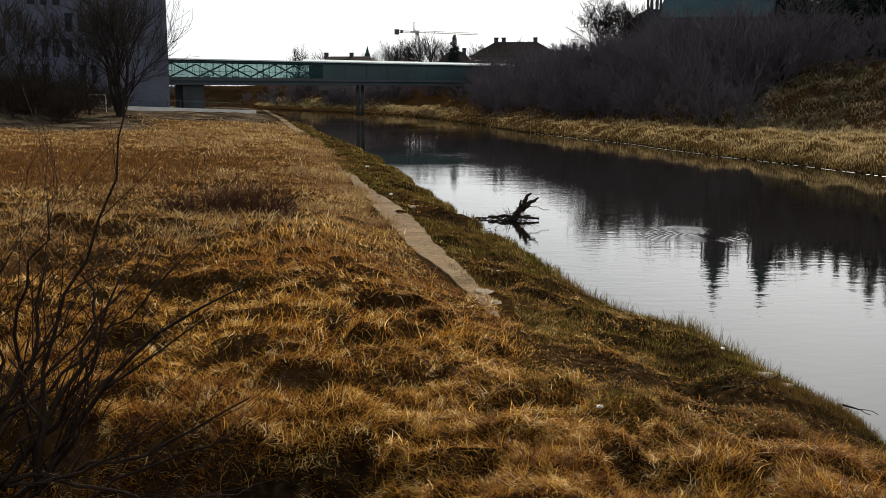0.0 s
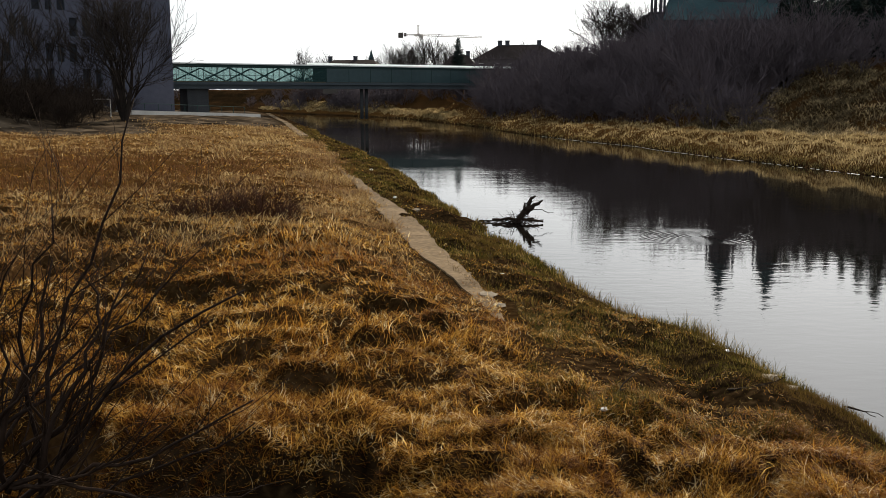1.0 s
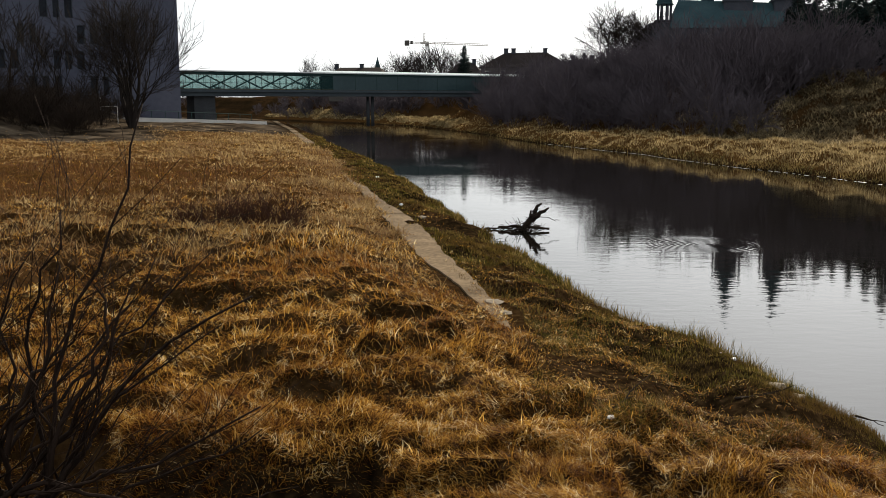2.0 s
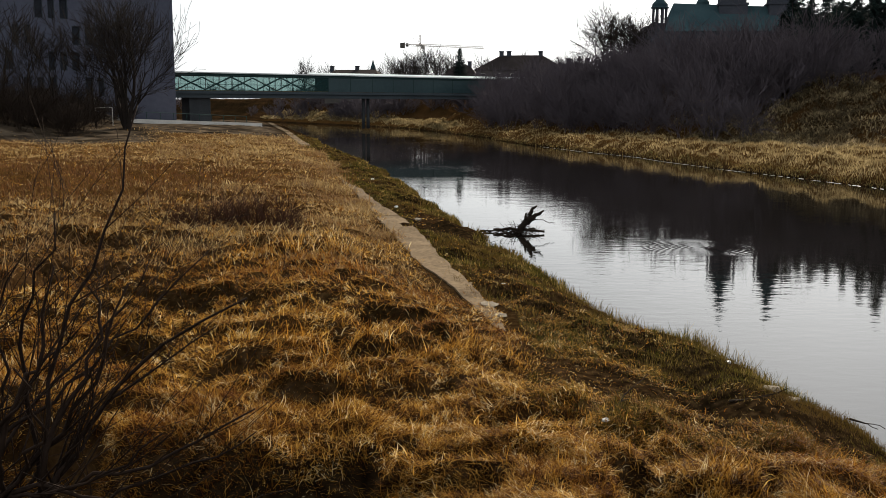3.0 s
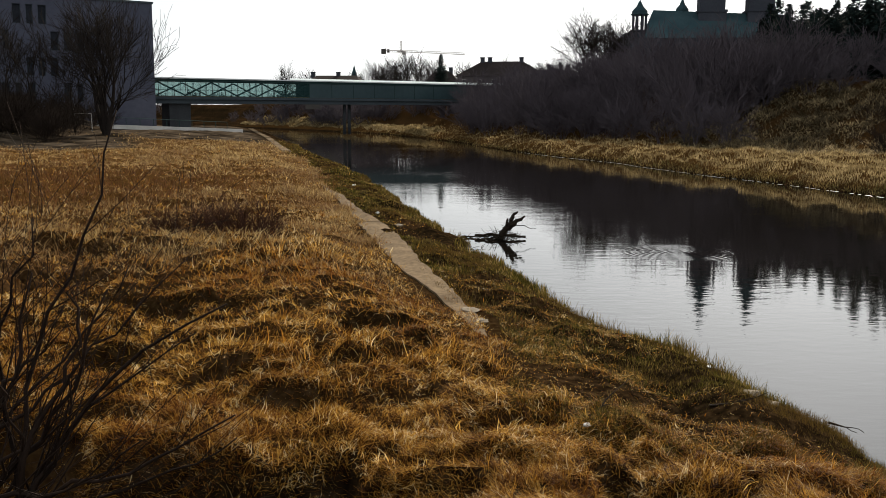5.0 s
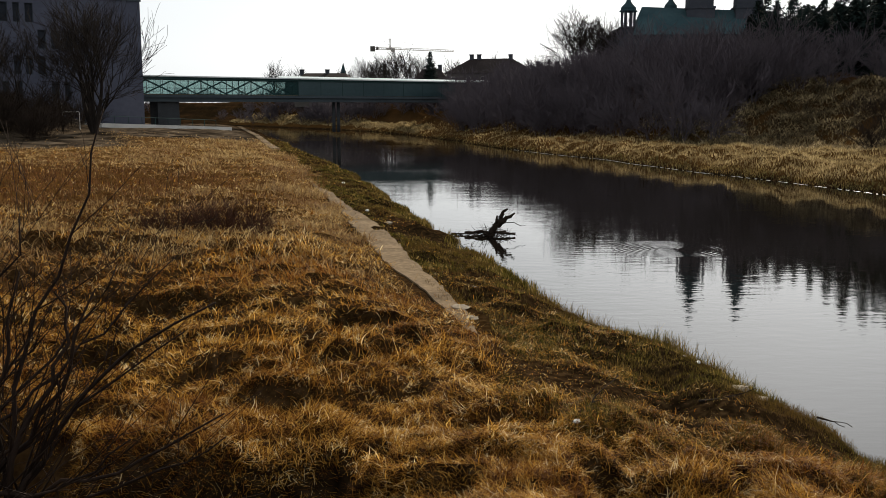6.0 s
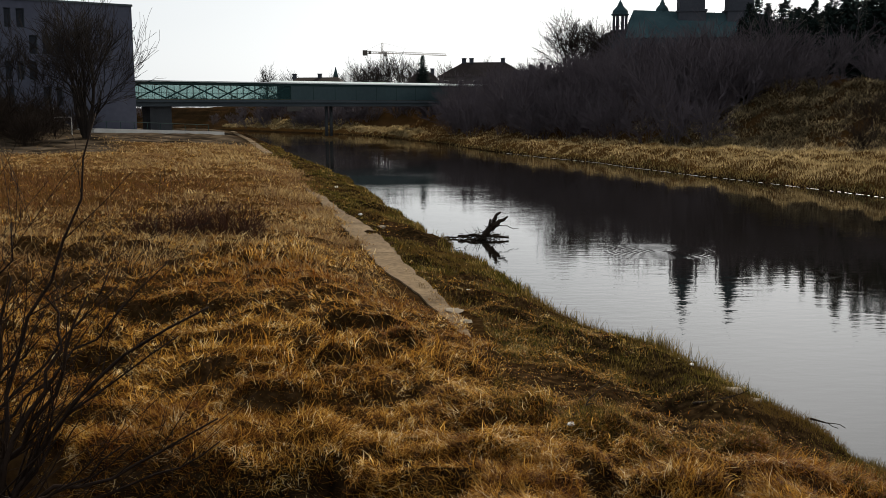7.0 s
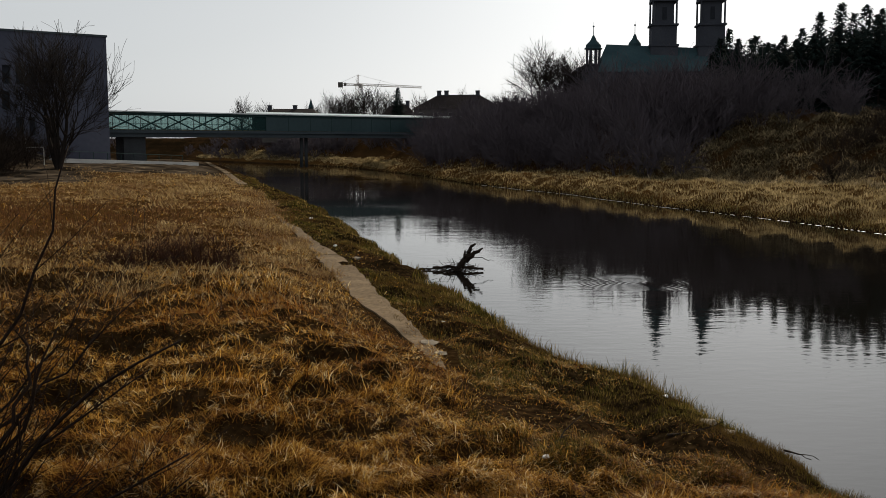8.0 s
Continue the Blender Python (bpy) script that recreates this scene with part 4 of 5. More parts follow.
# ---- trees and shrubs ----
def branch(g, rng, p, a, length, radius, depth, spread, lift, kids, bend=0.16, least=0.01, sides=5, shrink=(0.42, 0.72)):
    """A crooked limb that tapers and carries smaller limbs."""
    n = 4 if depth > 1 else 3 if depth else 2
    pts, rad = [Vector(p)], [radius]
    a = Vector(a).normalized()
    for k in range(n):
        a = (a + Vector((rng.gauss(0, bend), rng.gauss(0, bend), rng.gauss(0, bend) + lift))).normalized()
        pts.append(pts[-1] + a * length / n)
        rad.append(max(least, radius * (1 - 0.72 * (k + 1) / n)))
    g.tube(pts, rad, max(3, sides), cap=False)
    if depth == 0:
        return
    for j in range(kids):
        t = rng.uniform(0.28, 1.0) if j else 1.0
        k = min(n - 1, int(t * n))
        at = pts[k].lerp(pts[k + 1], t * n - k)
        u = Vector((rng.gauss(0, 1), rng.gauss(0, 1), rng.gauss(0, 0.6))).normalized()
        b = (a + u * spread).normalized()
        branch(g, rng, at, b, length * rng.uniform(*shrink), max(least, radius * (1 - 0.7 * t) * 0.8), depth - 1, spread, lift, kids, bend, least, sides - 1, shrink)


def bare_tree(seed, tall, stems, lean, spread=0.75, kids=5, depth=3, girth=0.03, least=0.018, label="leafless tree with fine dark twigs", low=0.14, limbs=9):
    rng = random.Random(seed)
    t = thing("bare_tree", label, "tree")
    g = Geo()
    crown = Geo()
    for k in range(stems):
        a = Vector((rng.gauss(0, 0.22) + lean * (k - (stems - 1) / 2) / max(1, stems - 1), rng.gauss(0, 0.15), 1)).normalized()
        length = tall * rng.uniform(0.5, 0.62)
        pts, rad = [Vector((rng.uniform(-0.2, 0.2) * (stems > 1), 0, -0.4))], [tall * girth]
        d = a.copy()
        for j in range(6):
            d = (d + Vector((rng.gauss(0, 0.07), rng.gauss(0, 0.07), 0.05))).normalized()
            pts.append(pts[-1] + d * length / 6)
            rad.append(tall * girth * (1 - 0.11 * (j + 1)))
        g.tube(pts, rad, 8, cap=False)
        for j in range(limbs):
            q = low + (1 - low) * (j / (limbs - 1)) ** 0.8
            i = min(5, int(q * 6))
            at = pts[i].lerp(pts[i + 1], q * 6 - i)
            turn = j * 2.4 + rng.uniform(-0.5, 0.5)
            u = Vector((math.cos(turn), math.sin(turn), rng.uniform(0.55, 1.1)))
            b = u.lerp(d, 0.2 + 0.5 * q)
            branch(crown, rng, at, b, tall * rng.uniform(0.3, 0.42) * (1.05 - 0.35 * q), tall * girth * (0.5 - 0.25 * q), depth - 1, spread, 0.07, kids, 0.14, least, 5, (0.55, 0.85))
    part("trunk", g, BARK, t, smooth=True)
    part("crown", crown, BARK, t)
    return t


def place(ob, x, y, turn=0.0, size=1.0, sink=0.1, squash=1.0):
    ob.scale = (size, size, size * squash)
    m = pose(x, y, at_ground(x, y, sink), 0, 0, turn)
    ob.matrix_basis = m @ Matrix.Diagonal((size, size, size * squash, 1))
    return ob


def repeat(ob, x, y, turn=0.0, size=1.0, sink=0.1, squash=1.0):
    c = copy_thing(ob, pose(0, 0, 0))
    return place(c, x, y, turn, size, sink, squash)


big = place(bare_tree(3, 15.5, 4, 0.85, 0.5, 4, 4, 0.021, 0.02, "large leafless willow with several leaning stems", 0.2, 8), -39.2, 118, 10, 1.0)
slim = place(bare_tree(9, 13, 1, 0.1, 0.6, 5, 3, 0.013, 0.025, "slim leafless young tree before the grey building"), -47.5, 118)
for x, y, turn, size in ((-44.0, 121, 70, 0.9), (-52, 120, 130, 0.95), (-57, 124, 200, 1.1)):
    repeat(slim, x, y, turn, size)
round_tree = place(bare_tree(23, 12.5, 3, 0.95, 0.75, 4, 4, 0.018, 0.022, "round-crowned leafless tree on the slope"), 27.6, 168, 0, 1.08)
repeat(round_tree, 32.0, 172, 110, 0.95)
tree_far = place(bare_tree(15, 12.5, 2, 0.5, 0.65, 5, 3, 0.018, 0.032, "leafless park tree beyond the bridge"), -12, 300, 0, 0.95, 0.1)
for x, y, turn, size in ((-7.5, 296, 50, 1.0), (-17, 305, 140, 0.85), (-3, 290, 220, 0.95), (-22.5, 310, 300, 0.7), (-27, 320, 20, 0.6), (9.5, 280, 80, 0.8), (22, 262, 180, 0.78), (-44, 300, 260, 0.8), (-36, 285, 30, 0.7), (-10, 285, 110, 0.85), (-14, 290, 10, 0.8), (0, 300, 30, 0.9)):
    repeat(tree_far, x, y, turn, size * 1.2)


def spruce(seed, tall, wide, gaps=0.0, label="dark green spruce with drooping boughs", name="spruce", bare=0.06):
    rng = random.Random(seed)
    t = thing(name, label, "tree")
    part("trunk", Geo().tube([(0, 0, -0.4), (0.05, 0, tall * 0.5), (0, 0.05, tall)], [tall * 0.014, tall * 0.009, 0.02], 7), BARK, t, smooth=True)
    g = Geo()
    z = tall * bare
    while z < tall * 0.99:
        q = z / tall
        reach = wide * (1 - q) ** 0.85 * rng.uniform(0.8, 1.12) + 0.12
        for j in range(7 if q < 0.8 else 5):
            if rng.random() < gaps:
                continue
            a = 2 * math.pi * (j + rng.random()) / 7
            r = reach * rng.uniform(0.55, 1.15)
            ca, sa = math.cos(a), math.sin(a)
            droop = -0.3 * (1 - q) + 0.3 * q + rng.uniform(-0.12, 0.12)
            zz = z + rng.uniform(-0.2, 0.2)
            m = max(3, int(r / 0.3))
            for k in range(m):
                f = (k + 0.8) / m
                x, y, h = ca * r * f, sa * r * f, zz + droop * r * f + 0.16 * r * f * f
                half = 0.22 + 0.26 * r * (1 - f) * (1 - 0.5 * q)
                for side in (-1, 1):
                    b = a + side * rng.uniform(0.5, 1.1)
                    ex, ey = math.cos(b) * half * 1.5, math.sin(b) * half * 1.5
                    dz = rng.uniform(-0.42, 0.08)
                    w = 0.12 + 0.08 * rng.random()
                    g.poly((x - sa * w, y + ca * w, h), (x + ex, y + ey, h + dz), (x + sa * w + ca * 0.12, y - ca * w + sa * 0.12, h - 0.14))
        z += tall * rng.uniform(0.009, 0.016)
    part("needles", g, NEEDLES, t)
    return t


spruce_a = place(spruce(1, 16, 5.4, 0.02), 51.5, 122)
spruce_b = place(spruce(2, 15.5, 5.2, 0.22, "dark conifer with open ragged boughs", bare=0.2), 56.0, 124)


spruce_c = place(spruce(6, 15, 4.8, 0.06, "dense dark spruce with a pointed top"), 74, 132)


def on_view(px, d):
    return d * (0.0118 + (px - 704) / 1690)


for k, (px, d, top) in enumerate(((1288, 150, 23.0), (1262, 156, 20.0), (1310, 140, 17.5), (1328, 132, 19.6), (1357, 128, 18.6), (1386, 126, 19.4), (1402, 134, 18.8), (1420, 122, 19.8), (1452, 120, 21.6), (1490, 126, 23.6), (1512, 118, 21.2), (1534, 122, 22.8), (1562, 116, 21.5), (1590, 120, 22.5), (1625, 118, 20), (1440, 130, 18.0), (1475, 132, 19.5), (1340, 140, 16.5), (1370, 138, 17), (1395, 142, 18), (1430, 140, 17.5), (1465, 142, 18.5), (1505, 138, 20), (1545, 136, 20), (1580, 130, 21), (1300, 158, 18), (1275, 165, 17), (1660, 125, 21), (1240, 142, 15.5), (1256, 138, 18.0), (1272, 136, 20.0), (1230, 150, 15.0), (1282, 160, 21.5), (1305, 152, 20.5), (1320, 150, 19), (1345, 148, 20), (1372, 146, 19.5), (1395, 150, 20), (1415, 146, 20.5), (1440, 150, 21.5))):
    x = on_view(px, d)
    tall = top - at_ground(x, d)
    src, h = ((spruce_b, 15.5), (spruce_a, 16.0), (spruce_c, 15.0))[k % 3]
    repeat(src, x, d, 47 * k, tall / h, 0.1, 1.0)
for k in range(24):
    px, d = 1306 + 15 * k, (150, 161, 155)[k % 3]
    x = on_view(px, d)
    top = (20.0, 18.4, 21.0, 19.2, 20.4)[k % 5] + max(0, px - 1400) * 0.012
    repeat((spruce_a, spruce_c)[k % 2], x, d, 61 * k, (top + 1.5 - at_ground(x, d)) / (16.0, 15.0)[k % 2] * 1.3, 0.1, 0.77)
for ob in (spruce_a, spruce_b):
    place(ob, 66 if ob is spruce_a else 71, 128, 10, 1.0)
spire_tree = place(spruce(4, 12.3, 4.0, 0.12, "lone spruce standing behind the bridge"), 2.95, 250, 0, 1.0)
repeat(spruce_a, 24.2, 180, 10, 0.5, 0.1)


def thicket_shrub(seed, tall=4.2, stems=13, bark=BRUSH, label="dense leafless grey-brown shrub in the riverside thicket", group="thicket"):
    rng = random.Random(seed)
    t = thing("shrub", label, "shrub", group=group)
    g = Geo()
    for k in range(stems):
        q = 2 * math.pi * k / stems
        a = Vector((math.cos(q) * rng.uniform(0.15, 0.85), math.sin(q) * rng.uniform(0.15, 0.85), 1))
        branch(g, rng, (rng.uniform(-0.7, 0.7), rng.uniform(-0.7, 0.7), -0.2), a, tall * rng.uniform(0.6, 1.0), 0.04, 2, 0.6, 0.02, 6, 0.12, 0.017, 3)
    part("branchwork", g, bark, t)
    return t


shrubs = [thicket_shrub(51), thicket_shrub(52, 4.6, 14), thicket_shrub(53, 3.6, 12)]
for k, ob in enumerate(shrubs):
    place(ob, 27 + 4 * k, 112, 30 * k)
rs = random.Random(8)
made = 0
while made < 214:
    y = rs.uniform(78, 206)
    u = rs.random() ** 1.2
    fb, foot = float(np.interp(y, FAR_Y, FAR_X)), float(foot_of_slope(y))
    x = fb + foot + 0.5 + 24 * u
    bearing = math.degrees(math.atan2(x, y))
    if bearing > 31 or bearing < 2.2 or (bearing > 17.5 and u < 0.32 + 0.06 * (bearing - 17.5)):
        continue
    size = rs.uniform(0.85, 1.3) * (1.15 if 12 < bearing < 21 else 0.95)
    if bearing < 12:
        size *= 0.9
    repeat(shrubs[made % 3], x, y, rs.uniform(0, 360), size, 0.1, rs.uniform(0.85, 1.15))
    made += 1
# Same kind of shrub in the darker twig colour that stands for shade.
dark_bush = place(thicket_shrub(54, 4.0, 12, SHADED_BRUSH, "dense leafless bush at the meadow's edge with shade in its dark colour", "meadow edge bushes"), -46.0, 121, 0, 1.0)
for k in range(9):
    repeat(dark_bush, -44 - 1.5 * k, rs.uniform(124, 134), 40 * k, rs.uniform(0.6, 0.9), 0.1, 0.8)
for k in range(22):
    y = rs.uniform(104, 116)
    repeat(dark_bush, -y * rs.uniform(0.38, 0.56), y, rs.uniform(0, 360), rs.uniform(0.5, 0.75), 0.1, 0.9)
for k in range(34):
    y = rs.uniform(106, 124)
    repeat(dark_bush, -y * rs.uniform(0.36, 0.56), y, rs.uniform(0, 360), rs.uniform(0.6, 1.15), 0.1, 0.8)


for k in range(12):
    y = rs.uniform(78, 104)
    repeat(dark_bush, y * rs.uniform(0.47, 0.56), y, rs.uniform(0, 360), rs.uniform(0.5, 0.9), 0.1, 0.75)


def far_thicket():
    """The scrub beyond the bridge, too far off to tell one bush from the next."""
    spots = [(rs.uniform(234, 252), rs.uniform(4, 30), rs.uniform(0.7, 1.1)) for _ in range(30)]
    spots += [(rs.uniform(262, 312), rs.uniform(1, 30), rs.uniform(0.5, 0.8)) for _ in range(56)]
    spots += [(rs.uniform(212, 230), rs.uniform(20, 40), rs.uniform(1.2, 1.7)) for _ in range(22)]
    spots += [(rs.uniform(250, 262), rs.uniform(3, 24), rs.uniform(0.5, 0.75)) for _ in range(16)]
    spots += [(rs.uniform(395, 430), rs.uniform(2, 70), rs.uniform(0.7, 1.0)) for _ in range(30)]
    kinds = []
    for seed in (91, 92):
        rng, g = random.Random(seed), Geo()
        for k in range(9):
            q = 2 * math.pi * k / 9
            a = Vector((math.cos(q) * rng.uniform(0.15, 0.85), math.sin(q) * rng.uniform(0.15, 0.85), 1))
            branch(g, rng, (rng.uniform(-0.7, 0.7), rng.uniform(-0.7, 0.7), -0.2), a, 4.2 * rng.uniform(0.6, 1.0), 0.06, 2, 0.6, 0.02, 4, 0.12, 0.05, 3)
        kinds.append((np.array(g.v), np.array(g.f)))
    vs, qs, n = [], [], 0
    for k, (y, r, size) in enumerate(spots):
        v, q = kinds[k % 2]
        v = v * size
        a = rs.uniform(0, 6.28)
        x = float(np.interp(y, FAR_Y, FAR_X)) + r
        vs.append(np.stack([x + v[:, 0] * math.cos(a) - v[:, 1] * math.sin(a), y + v[:, 0] * math.sin(a) + v[:, 1] * math.cos(a), at_ground(x, y, 0.2) + v[:, 2]], 1))
        qs.append(q + n)
        n += len(v)
    tagged(new("thicket", array_mesh("thicket", np.concatenate(vs), np.concatenate(qs), BRUSH)), "bare brown scrub beyond the footbridge", "shrubs", kind="stuff")


far_thicket()


# ---- shrub beside the viewpoint ----
def side_shrub():
    rng = random.Random(77)
    t = thing("willow_shrub", "bare shrub with thin reddish-brown shoots beside the viewpoint", "shrub", (-1.75, 3.45, at_ground(-1.75, 3.45)))
    base = t.matrix_world.translation
    shoots = [(-1.18, 3.7, 4.99, 0.010), (-1.33, 3.3, 4.42, 0.012), (-1.27, 3.55, 4.39, 0.011), (-1.12, 3.4, 4.37, 0.014), (-0.79, 3.65, 4.26, 0.016), (-0.66, 3.35, 3.9, 0.011),
              (-1.24, 3.95, 4.36, 0.009), (-1.56, 3.4, 4.44, 0.011), (-1.05, 4.05, 4.35, 0.008), (-0.62, 3.15, 3.64, 0.007), (-0.75, 3.6, 3.72, 0.008), (-1.45, 3.6, 4.2, 0.010),
              (-1.5, 3.2, 4.1, 0.012), (-1.0, 3.8, 4.1, 0.009), (-1.62, 3.3, 3.95, 0.011), (-0.95, 3.2, 3.85, 0.009), (-1.35, 3.75, 4.0, 0.010), (-1.63, 3.3, 4.35, 0.012), (-1.5, 3.5, 4.62, 0.010), (-1.66, 3.6, 4.2, 0.013), (-1.4, 3.2, 4.05, 0.011), (-1.2, 3.45, 4.12, 0.009)]
    for x, y, z, r in shoots:
        g = Geo()
        r *= 0.82
        tip = Vector((x, y, z)) - base
        foot = Vector((rng.uniform(-0.3, 0.12) + (0.38 if tip.z > 1.0 else 0.3) * tip.x, rng.uniform(-0.15, 0.15), 0))
        foot.z = at_ground(base.x + foot.x, base.y + foot.y, 0.1) - base.z
        lowness = max(0.0, 0.9 - tip.z / max(0.4, abs(tip.x)) * 0.4)
        mid = foot.lerp(tip, 0.5) + Vector((rng.uniform(-0.26, 0.14), rng.uniform(-0.06, 0.06), rng.uniform(-0.14, 0.12) - 0.1 * lowness))
        pts, rad, phase, slant = [], [], rng.uniform(0, 6.28), rng.uniform(-1, 1)
        for k in range(11):
            q = k / 10
            p = foot * (1 - q) ** 2 + mid * 2 * q * (1 - q) + tip * q * q
            sway = 0.05 * math.sin(phase + 6.5 * q) * q ** 0.5
            pts.append(p + Vector((sway + rng.gauss(0, 0.013), rng.gauss(0, 0.01), 0.7 * sway * slant + rng.gauss(0, 0.012))))
            rad.append(r * (1.15 - 0.95 * q) + 0.0012)
        g.tube(pts, rad, 7)
        stem = part("stem", g, TWIG, t, smooth=True)
        for j in range(rng.randint(6, 10)):
            k = rng.randint(2, 8)
            d = (pts[k + 1] - pts[k]).normalized()
            d = (d + Vector((rng.gauss(0.1, 0.4), rng.gauss(0, 0.3), rng.uniform(-0.05, 0.5)))).normalized()
            w = Geo()
            branch(w, rng, pts[k], d, rng.uniform(0.18, 0.55), rad[k] * 0.45, 1 if rng.random() < 0.5 else 0, 0.55, 0.09, 2, 0.1, 0.0012, 4)
            part("twig", w, TWIG, stem, smooth=True)


side_shrub()


# ---- brush and stalks in the meadow ----
def meadow_brush(seed, tall, stems, label):
    rng = random.Random(seed)
    t = thing("brush", label, "shrub")
    g = Geo()
    for k in range(stems):
        q = rng.uniform(0, 6.28)
        a = Vector((math.cos(q) * rng.uniform(0.1, 0.6), math.sin(q) * rng.uniform(0.1, 0.6), 1))
        branch(g, rng, (rng.gauss(0, 0.4), rng.gauss(0, 0.25), -0.1), a, tall * rng.uniform(0.45, 1.0), 0.013, 1, 0.6, 0.03, 8, 0.16, 0.006, 4)
    tagged(part("branchwork", g, RED_TWIG, t), kind="stuff")
    return t


brush = place(meadow_brush(61, 1.3, 30, "tangled reddish-brown bramble bush in dry grass"), -5.9, 28.9)
for x, y, turn, size in ((-7.5, 29.8, 100, 0.7), (-6.6, 30.6, 200, 0.6), (-4.7, 28.4, 250, 0.62), (-8.3, 30.4, 20, 0.5), (-5.2, 30.2, 310, 0.95)):
    repeat(brush, x, y, turn, size)
for x, y, turn in ((-7.6, 29.3, 60), (-7.0, 30.1, 130), (-6.3, 29.6, 280), (-8.2, 29.9, 190)):
    repeat(brush, x, y, turn, 1.05, 0.1, 0.65)


def stalk(seed, tall):
    rng = random.Random(seed)
    t = thing("stalk", "single dry brown weed stalk in the meadow", "plant", group="meadow stalks")
    g = Geo()
    branch(g, rng, (0, 0, -0.05), (rng.uniform(-0.25, 0.35), 0, 1), tall, 0.009, 1, 0.4, 0.02, 4, 0.06, 0.004, 5)
    part("stem", g, TWIG, t)
    return t


stalks = [stalk(71, 1.5), stalk(72, 1.0), stalk(73, 0.8)]
for k, ob in enumerate(stalks):
    place(ob, (-8.6, -3.3, -6.3)[k], (34, 15.5, 29)[k], 40 * k)
rs = random.Random(18)
for k in range(34):
    d, a = rs.uniform(13, 60), radians(rs.uniform(-24, -3))
    if d * math.sin(a) < float(np.interp(d * math.cos(a), NEAR_Y, NEAR_X)) - 6:
        repeat(stalks[k % 3], d * math.sin(a), d * math.cos(a), rs.uniform(0, 360), rs.uniform(0.4, 0.9))


# ---- driftwood in the river ----
def driftwood():
    rng = random.Random(31)
    t = thing("driftwood", "dark wet tree stump with branches stranded in shallow water", "driftwood", (2.75, 37.7, 0))

    def limb(name, pts, r0, r1, knots=0.0):
        n = len(pts)
        fine = []
        for k in range((n - 1) * 4 + 1):
            i, q = min(n - 2, k // 4), (k - 4 * min(n - 2, k // 4)) / 4
            p = Vector(pts[i]).lerp(Vector(pts[i + 1]), q)
            fine.append(p + Vector((rng.gauss(0, knots), rng.gauss(0, knots), rng.gauss(0, knots))))
        part(name, Geo().tube(fine, [(r0 + (r1 - r0) * k / (len(fine) - 1)) * rng.uniform(0.8, 1.25) for k in range(len(fine))], 8), WET_WOOD, t)
    limb("trunk", [(-0.15, 0.1, -0.3), (0.1, 0, 0.2), (0.4, 0.05, 0.6), (0.72, 0.1, 1.05)], 0.2, 0.03, 0.025)
    limb("branch", [(0.3, 0, 0.4), (0.66, -0.1, 0.68), (1.0, -0.1, 0.9)], 0.13, 0.035, 0.02)
    limb("branch", [(0.45, 0, 0.62), (0.5, 0.02, 0.9), (0.56, 0.02, 1.02)], 0.05, 0.015, 0.01)
    limb("branch", [(-1.5, 0.3, 0.04), (-0.9, 0.2, 0.06), (-0.3, 0.1, 0.1)], 0.025, 0.03, 0.02)
    limb("branch", [(0.25, 0, 0.35), (0.3, 0.05, 0.6), (0.34, 0.05, 0.8)], 0.06, 0.03, 0.01)
    limb("branch", [(-0.95, 0.2, 0.1), (-0.3, 0.1, 0.14), (0.5, -0.1, 0.12), (1.05, -0.15, 0.07)], 0.05, 0.045, 0.012)
    limb("branch", [(-0.7, -0.1, -0.02), (0.0, 0, 0.1), (0.7, 0.1, 0.16)], 0.04, 0.03, 0.015)
    limb("twig", [(0.6, 0, 0.55), (1.0, 0.05, 0.52), (1.25, 0, 0.4), (1.45, 0, 0.42)], 0.018, 0.008, 0.012)
    limb("twig", [(-0.05, 0, 0.1), (-0.12, 0, 0.35), (-0.2, 0, 0.5)], 0.016, 0.007, 0.01)
    g = Geo()
    for k in range(150):
        a = Vector((rng.gauss(0, 1), rng.gauss(0, 0.7), rng.gauss(0.1, 0.35)))
        branch(g, rng, (rng.gauss(0.1, 0.3), rng.gauss(0, 0.2), abs(rng.gauss(0.05, 0.12))), a, rng.uniform(0.12, 0.42), 0.01, 0, 0.5, 0, 0, 0.2, 0.004, 4)
    for k in range(70):
        q = rng.random()
        at = Vector((0.1, 0, 0.15)).lerp(Vector((0.62, 0.08, 0.88)), q)
        branch(g, rng, at + Vector((rng.gauss(0, 0.06), rng.gauss(0, 0.06), rng.gauss(0, 0.05))), (rng.gauss(0, 0.6), rng.gauss(0, 0.5), rng.gauss(-0.2, 0.6)), rng.uniform(0.08, 0.26), 0.012, 0, 0.5, 0, 0, 0.25, 0.004, 4)
    for k in range(40):
        branch(g, rng, (rng.uniform(-1.5, 0.6), rng.gauss(0.05, 0.25), rng.uniform(0.0, 0.05)), (rng.gauss(0, 1), rng.gauss(0, 0.6), rng.uniform(-0.05, 0.15)), rng.uniform(0.1, 0.35), 0.014, 0, 0.5, 0, 0, 0.2, 0.005, 4)
    part("debris", g, WET_WOOD, t, "tangle of wet twigs and roots")


driftwood()


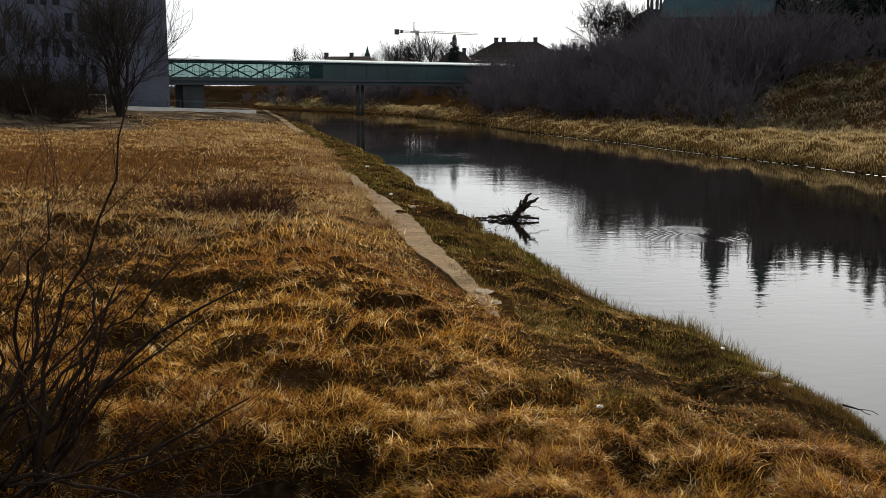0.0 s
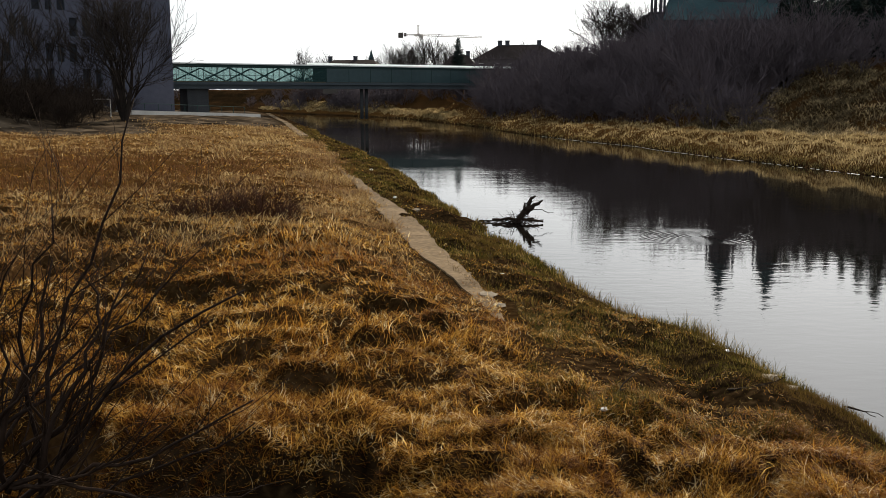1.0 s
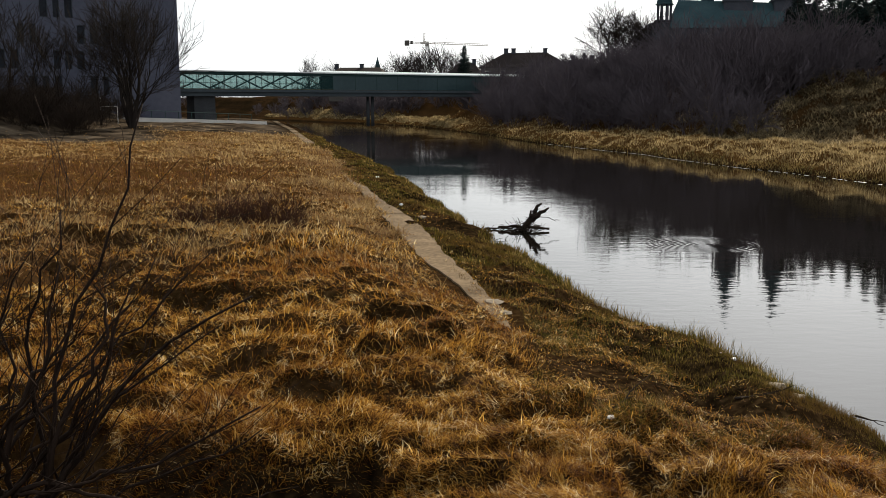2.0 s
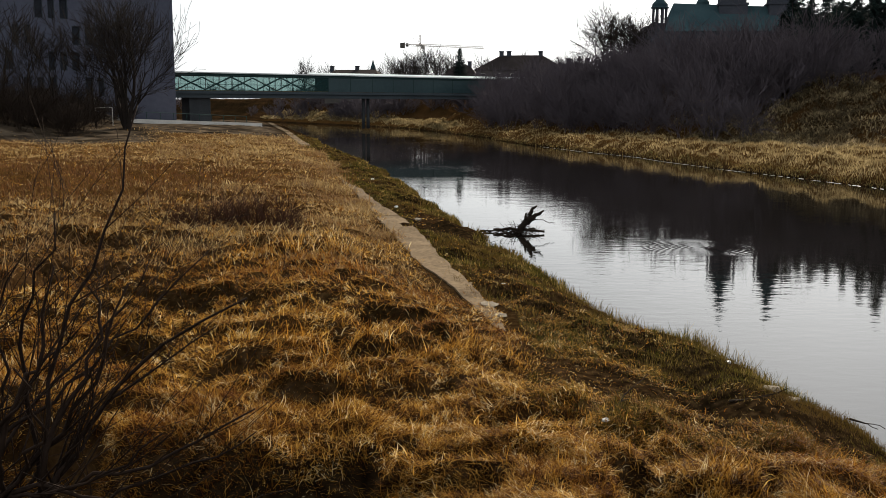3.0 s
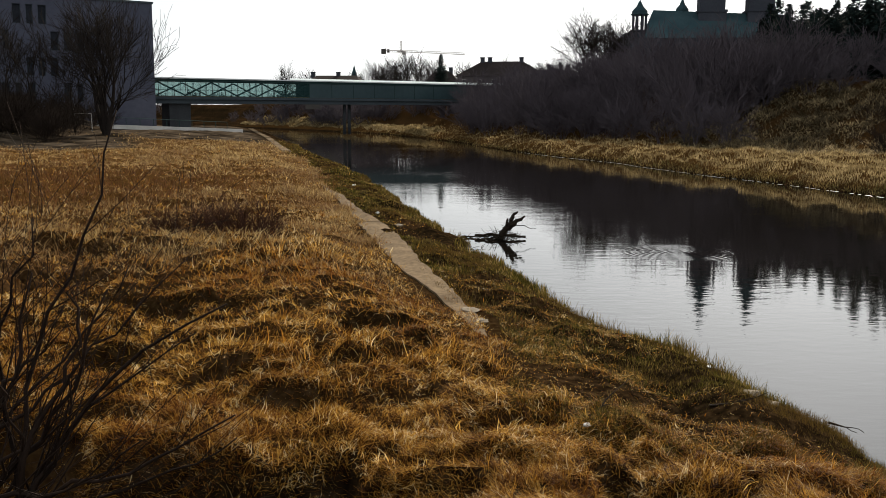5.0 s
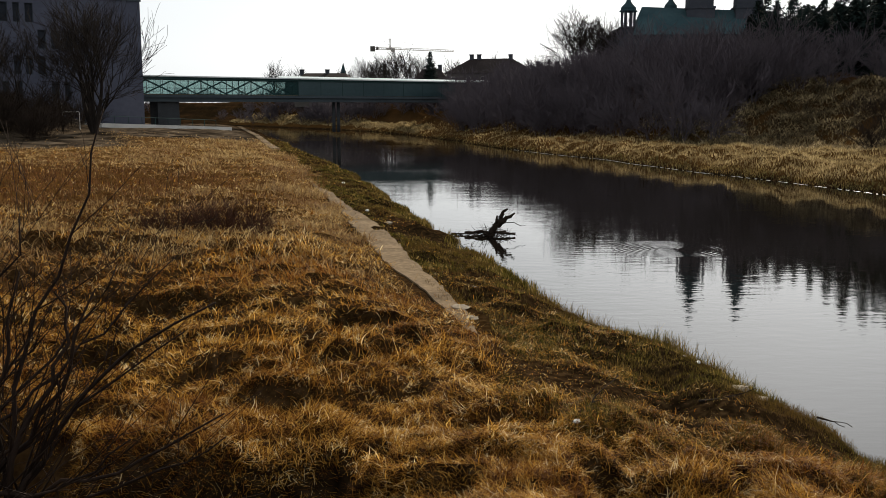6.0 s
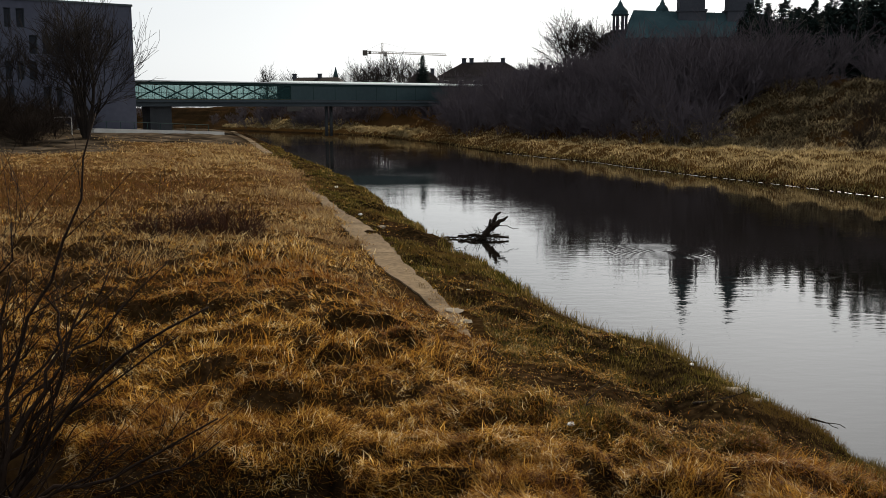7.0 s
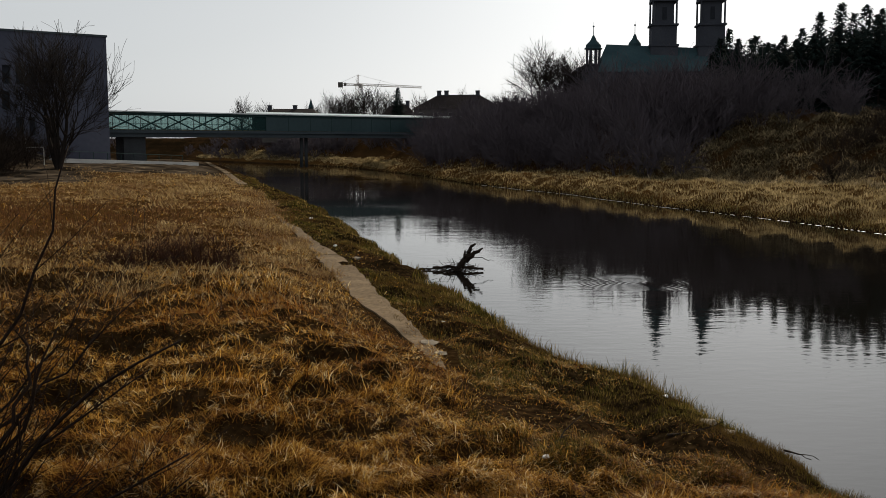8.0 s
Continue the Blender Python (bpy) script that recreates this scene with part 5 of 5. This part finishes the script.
def sticks():
    rng = random.Random(33)
    for x, y, z, turn, length in ((1.2, 36.4, 0.06, 10, 0.8), (1.2, 35.2, 0.04, 60, 0.5), (1.9, 34.4, 0.05, 100, 0.35), (6.15, 14.2, 0.25, -60, 0.4), (5.2, 15.8, 0.3, 150, 0.5), (4.2, 13.9, 0.62, -20, 0.55), (2.0, 11.6, 1.0, 40, 0.6)):
        s = thing("stick", "dark fallen stick lying on the bank", "stick", (x, y, max(z, at_ground(x, y, -0.02))), turn=turn)
        g = Geo()
        branch(g, rng, (0, 0, 0), (1, 0, 0.12), length, 0.02, 1, 0.5, 0.01, 2, 0.12, 0.006, 6)
        part("wood", g, WET_WOOD, s)


sticks()


# ---- litter and stones on the bank ----
def crumpled(name, label, category, x, y, size, material, seed, flat=0.6):
    bm = bmesh.new()
    bmesh.ops.create_icosphere(bm, subdivisions=2, radius=size)
    for v in bm.verts:
        n = noise.noise(v.co * (2.2 / size) + Vector((seed, 0, 0)))
        v.co *= 1 + 0.55 * n
        v.co.z *= flat
    me = bpy.data.meshes.new(name)
    bm.to_mesh(me)
    bm.free()
    me.materials.append(material)
    ob = tagged(new(name, me), label, category)
    ob.matrix_world = pose(x, y, at_ground(x, y, -size * flat * 0.55), 0, 0, 50 * seed)


for k, (x, y, r) in enumerate(((1.3, 22.6, 0.065), (1.9, 21.9, 0.045), (-4.4, 56.0, 0.12), (-2.2, 40.5, 0.09), (1.9, 11.2, 0.045), (5.15, 17.2, 0.05), (5.4, 16.7, 0.045), (5.0, 17.6, 0.04), (-5.3, 72, 0.14))):
    crumpled("litter", "crumpled white plastic litter lying in grass", "litter", x, y, r, LITTER, k + 1)
for k, (x, y, r, f) in enumerate(((0.86, 19.9, 0.2, 0.3), (5.0, 14.4, 0.13, 0.35), (5.45, 14.7, 0.1, 0.4), (1.05, 18.9, 0.14, 0.3), (-1.2, 36.5, 0.2, 0.35))):
    crumpled("stone", "flat pale broken stone on trampled ground", "stone", x, y, r, STONE, k + 11, f)


# ---- quay path, rails and posts by the bridge ----
def quay():
    q = thing("quay_path", "pale concrete waterside path under the bridge", "path", kind="structure")
    line = [Vector((-32.0, 159.5, 0)).lerp(Vector((-46.0, 138.0, 0)), k / 10) for k in range(11)]
    across = Vector((0.84, -0.54, 0))
    tops = [at_ground(p.x, p.y, 0) for p in line]
    tops = [max(tops[0] + (tops[10] - tops[0]) * k / 10 + 0.4, tops[k] + 0.1) for k in range(11)]
    for k in range(10):
        g = Geo()
        for p, z in ((line[k], tops[k]), (line[k + 1], tops[k + 1])):
            c, d = p - across * 1.8, p + across * 1.8
            g.v += [(c.x, c.y, z - 0.6), (c.x, c.y, z), (d.x, d.y, z), (d.x, d.y, z - 0.6)]
        g.f += [(0, 1, 5, 4), (1, 2, 6, 5), (2, 3, 7, 6), (3, 2, 1, 0), (4, 5, 6, 7)]
        part("slab", g, PALE, q)
    r = thing("railing", "thin grey railing along the waterside path", "railing")
    for k in range(11):
        e = line[k] + across * -1.7
        part("post", Geo().tube([(e.x, e.y, tops[k] - 0.1), (e.x, e.y, tops[k] + 1.1)], [0.05, 0.05], 6), STEEL, r)
    part("handrail", Geo().tube([(*(p + across * -1.7).xy, z + 1.1) for p, z in zip(line, tops)], [0.04] * 11, 6), STEEL, r)
    g = thing("barrier", "white metal barrier frame among the bushes", "barrier", (-44.8, 126, at_ground(-44.8, 126, 0.0)))
    part("post", Geo().tube([(-1.1, 0, -0.2), (-1.1, 0, 3.4)], [0.06, 0.06], 6), PALE, g)
    part("post", Geo().tube([(1.1, 0, -0.2), (1.1, 0, 2.2)], [0.06, 0.06], 6), PALE, g)
    part("rail", Geo().tube([(-1.1, 0, 2.2), (1.1, 0, 2.2)], [0.06, 0.06], 6), PALE, g)


quay()
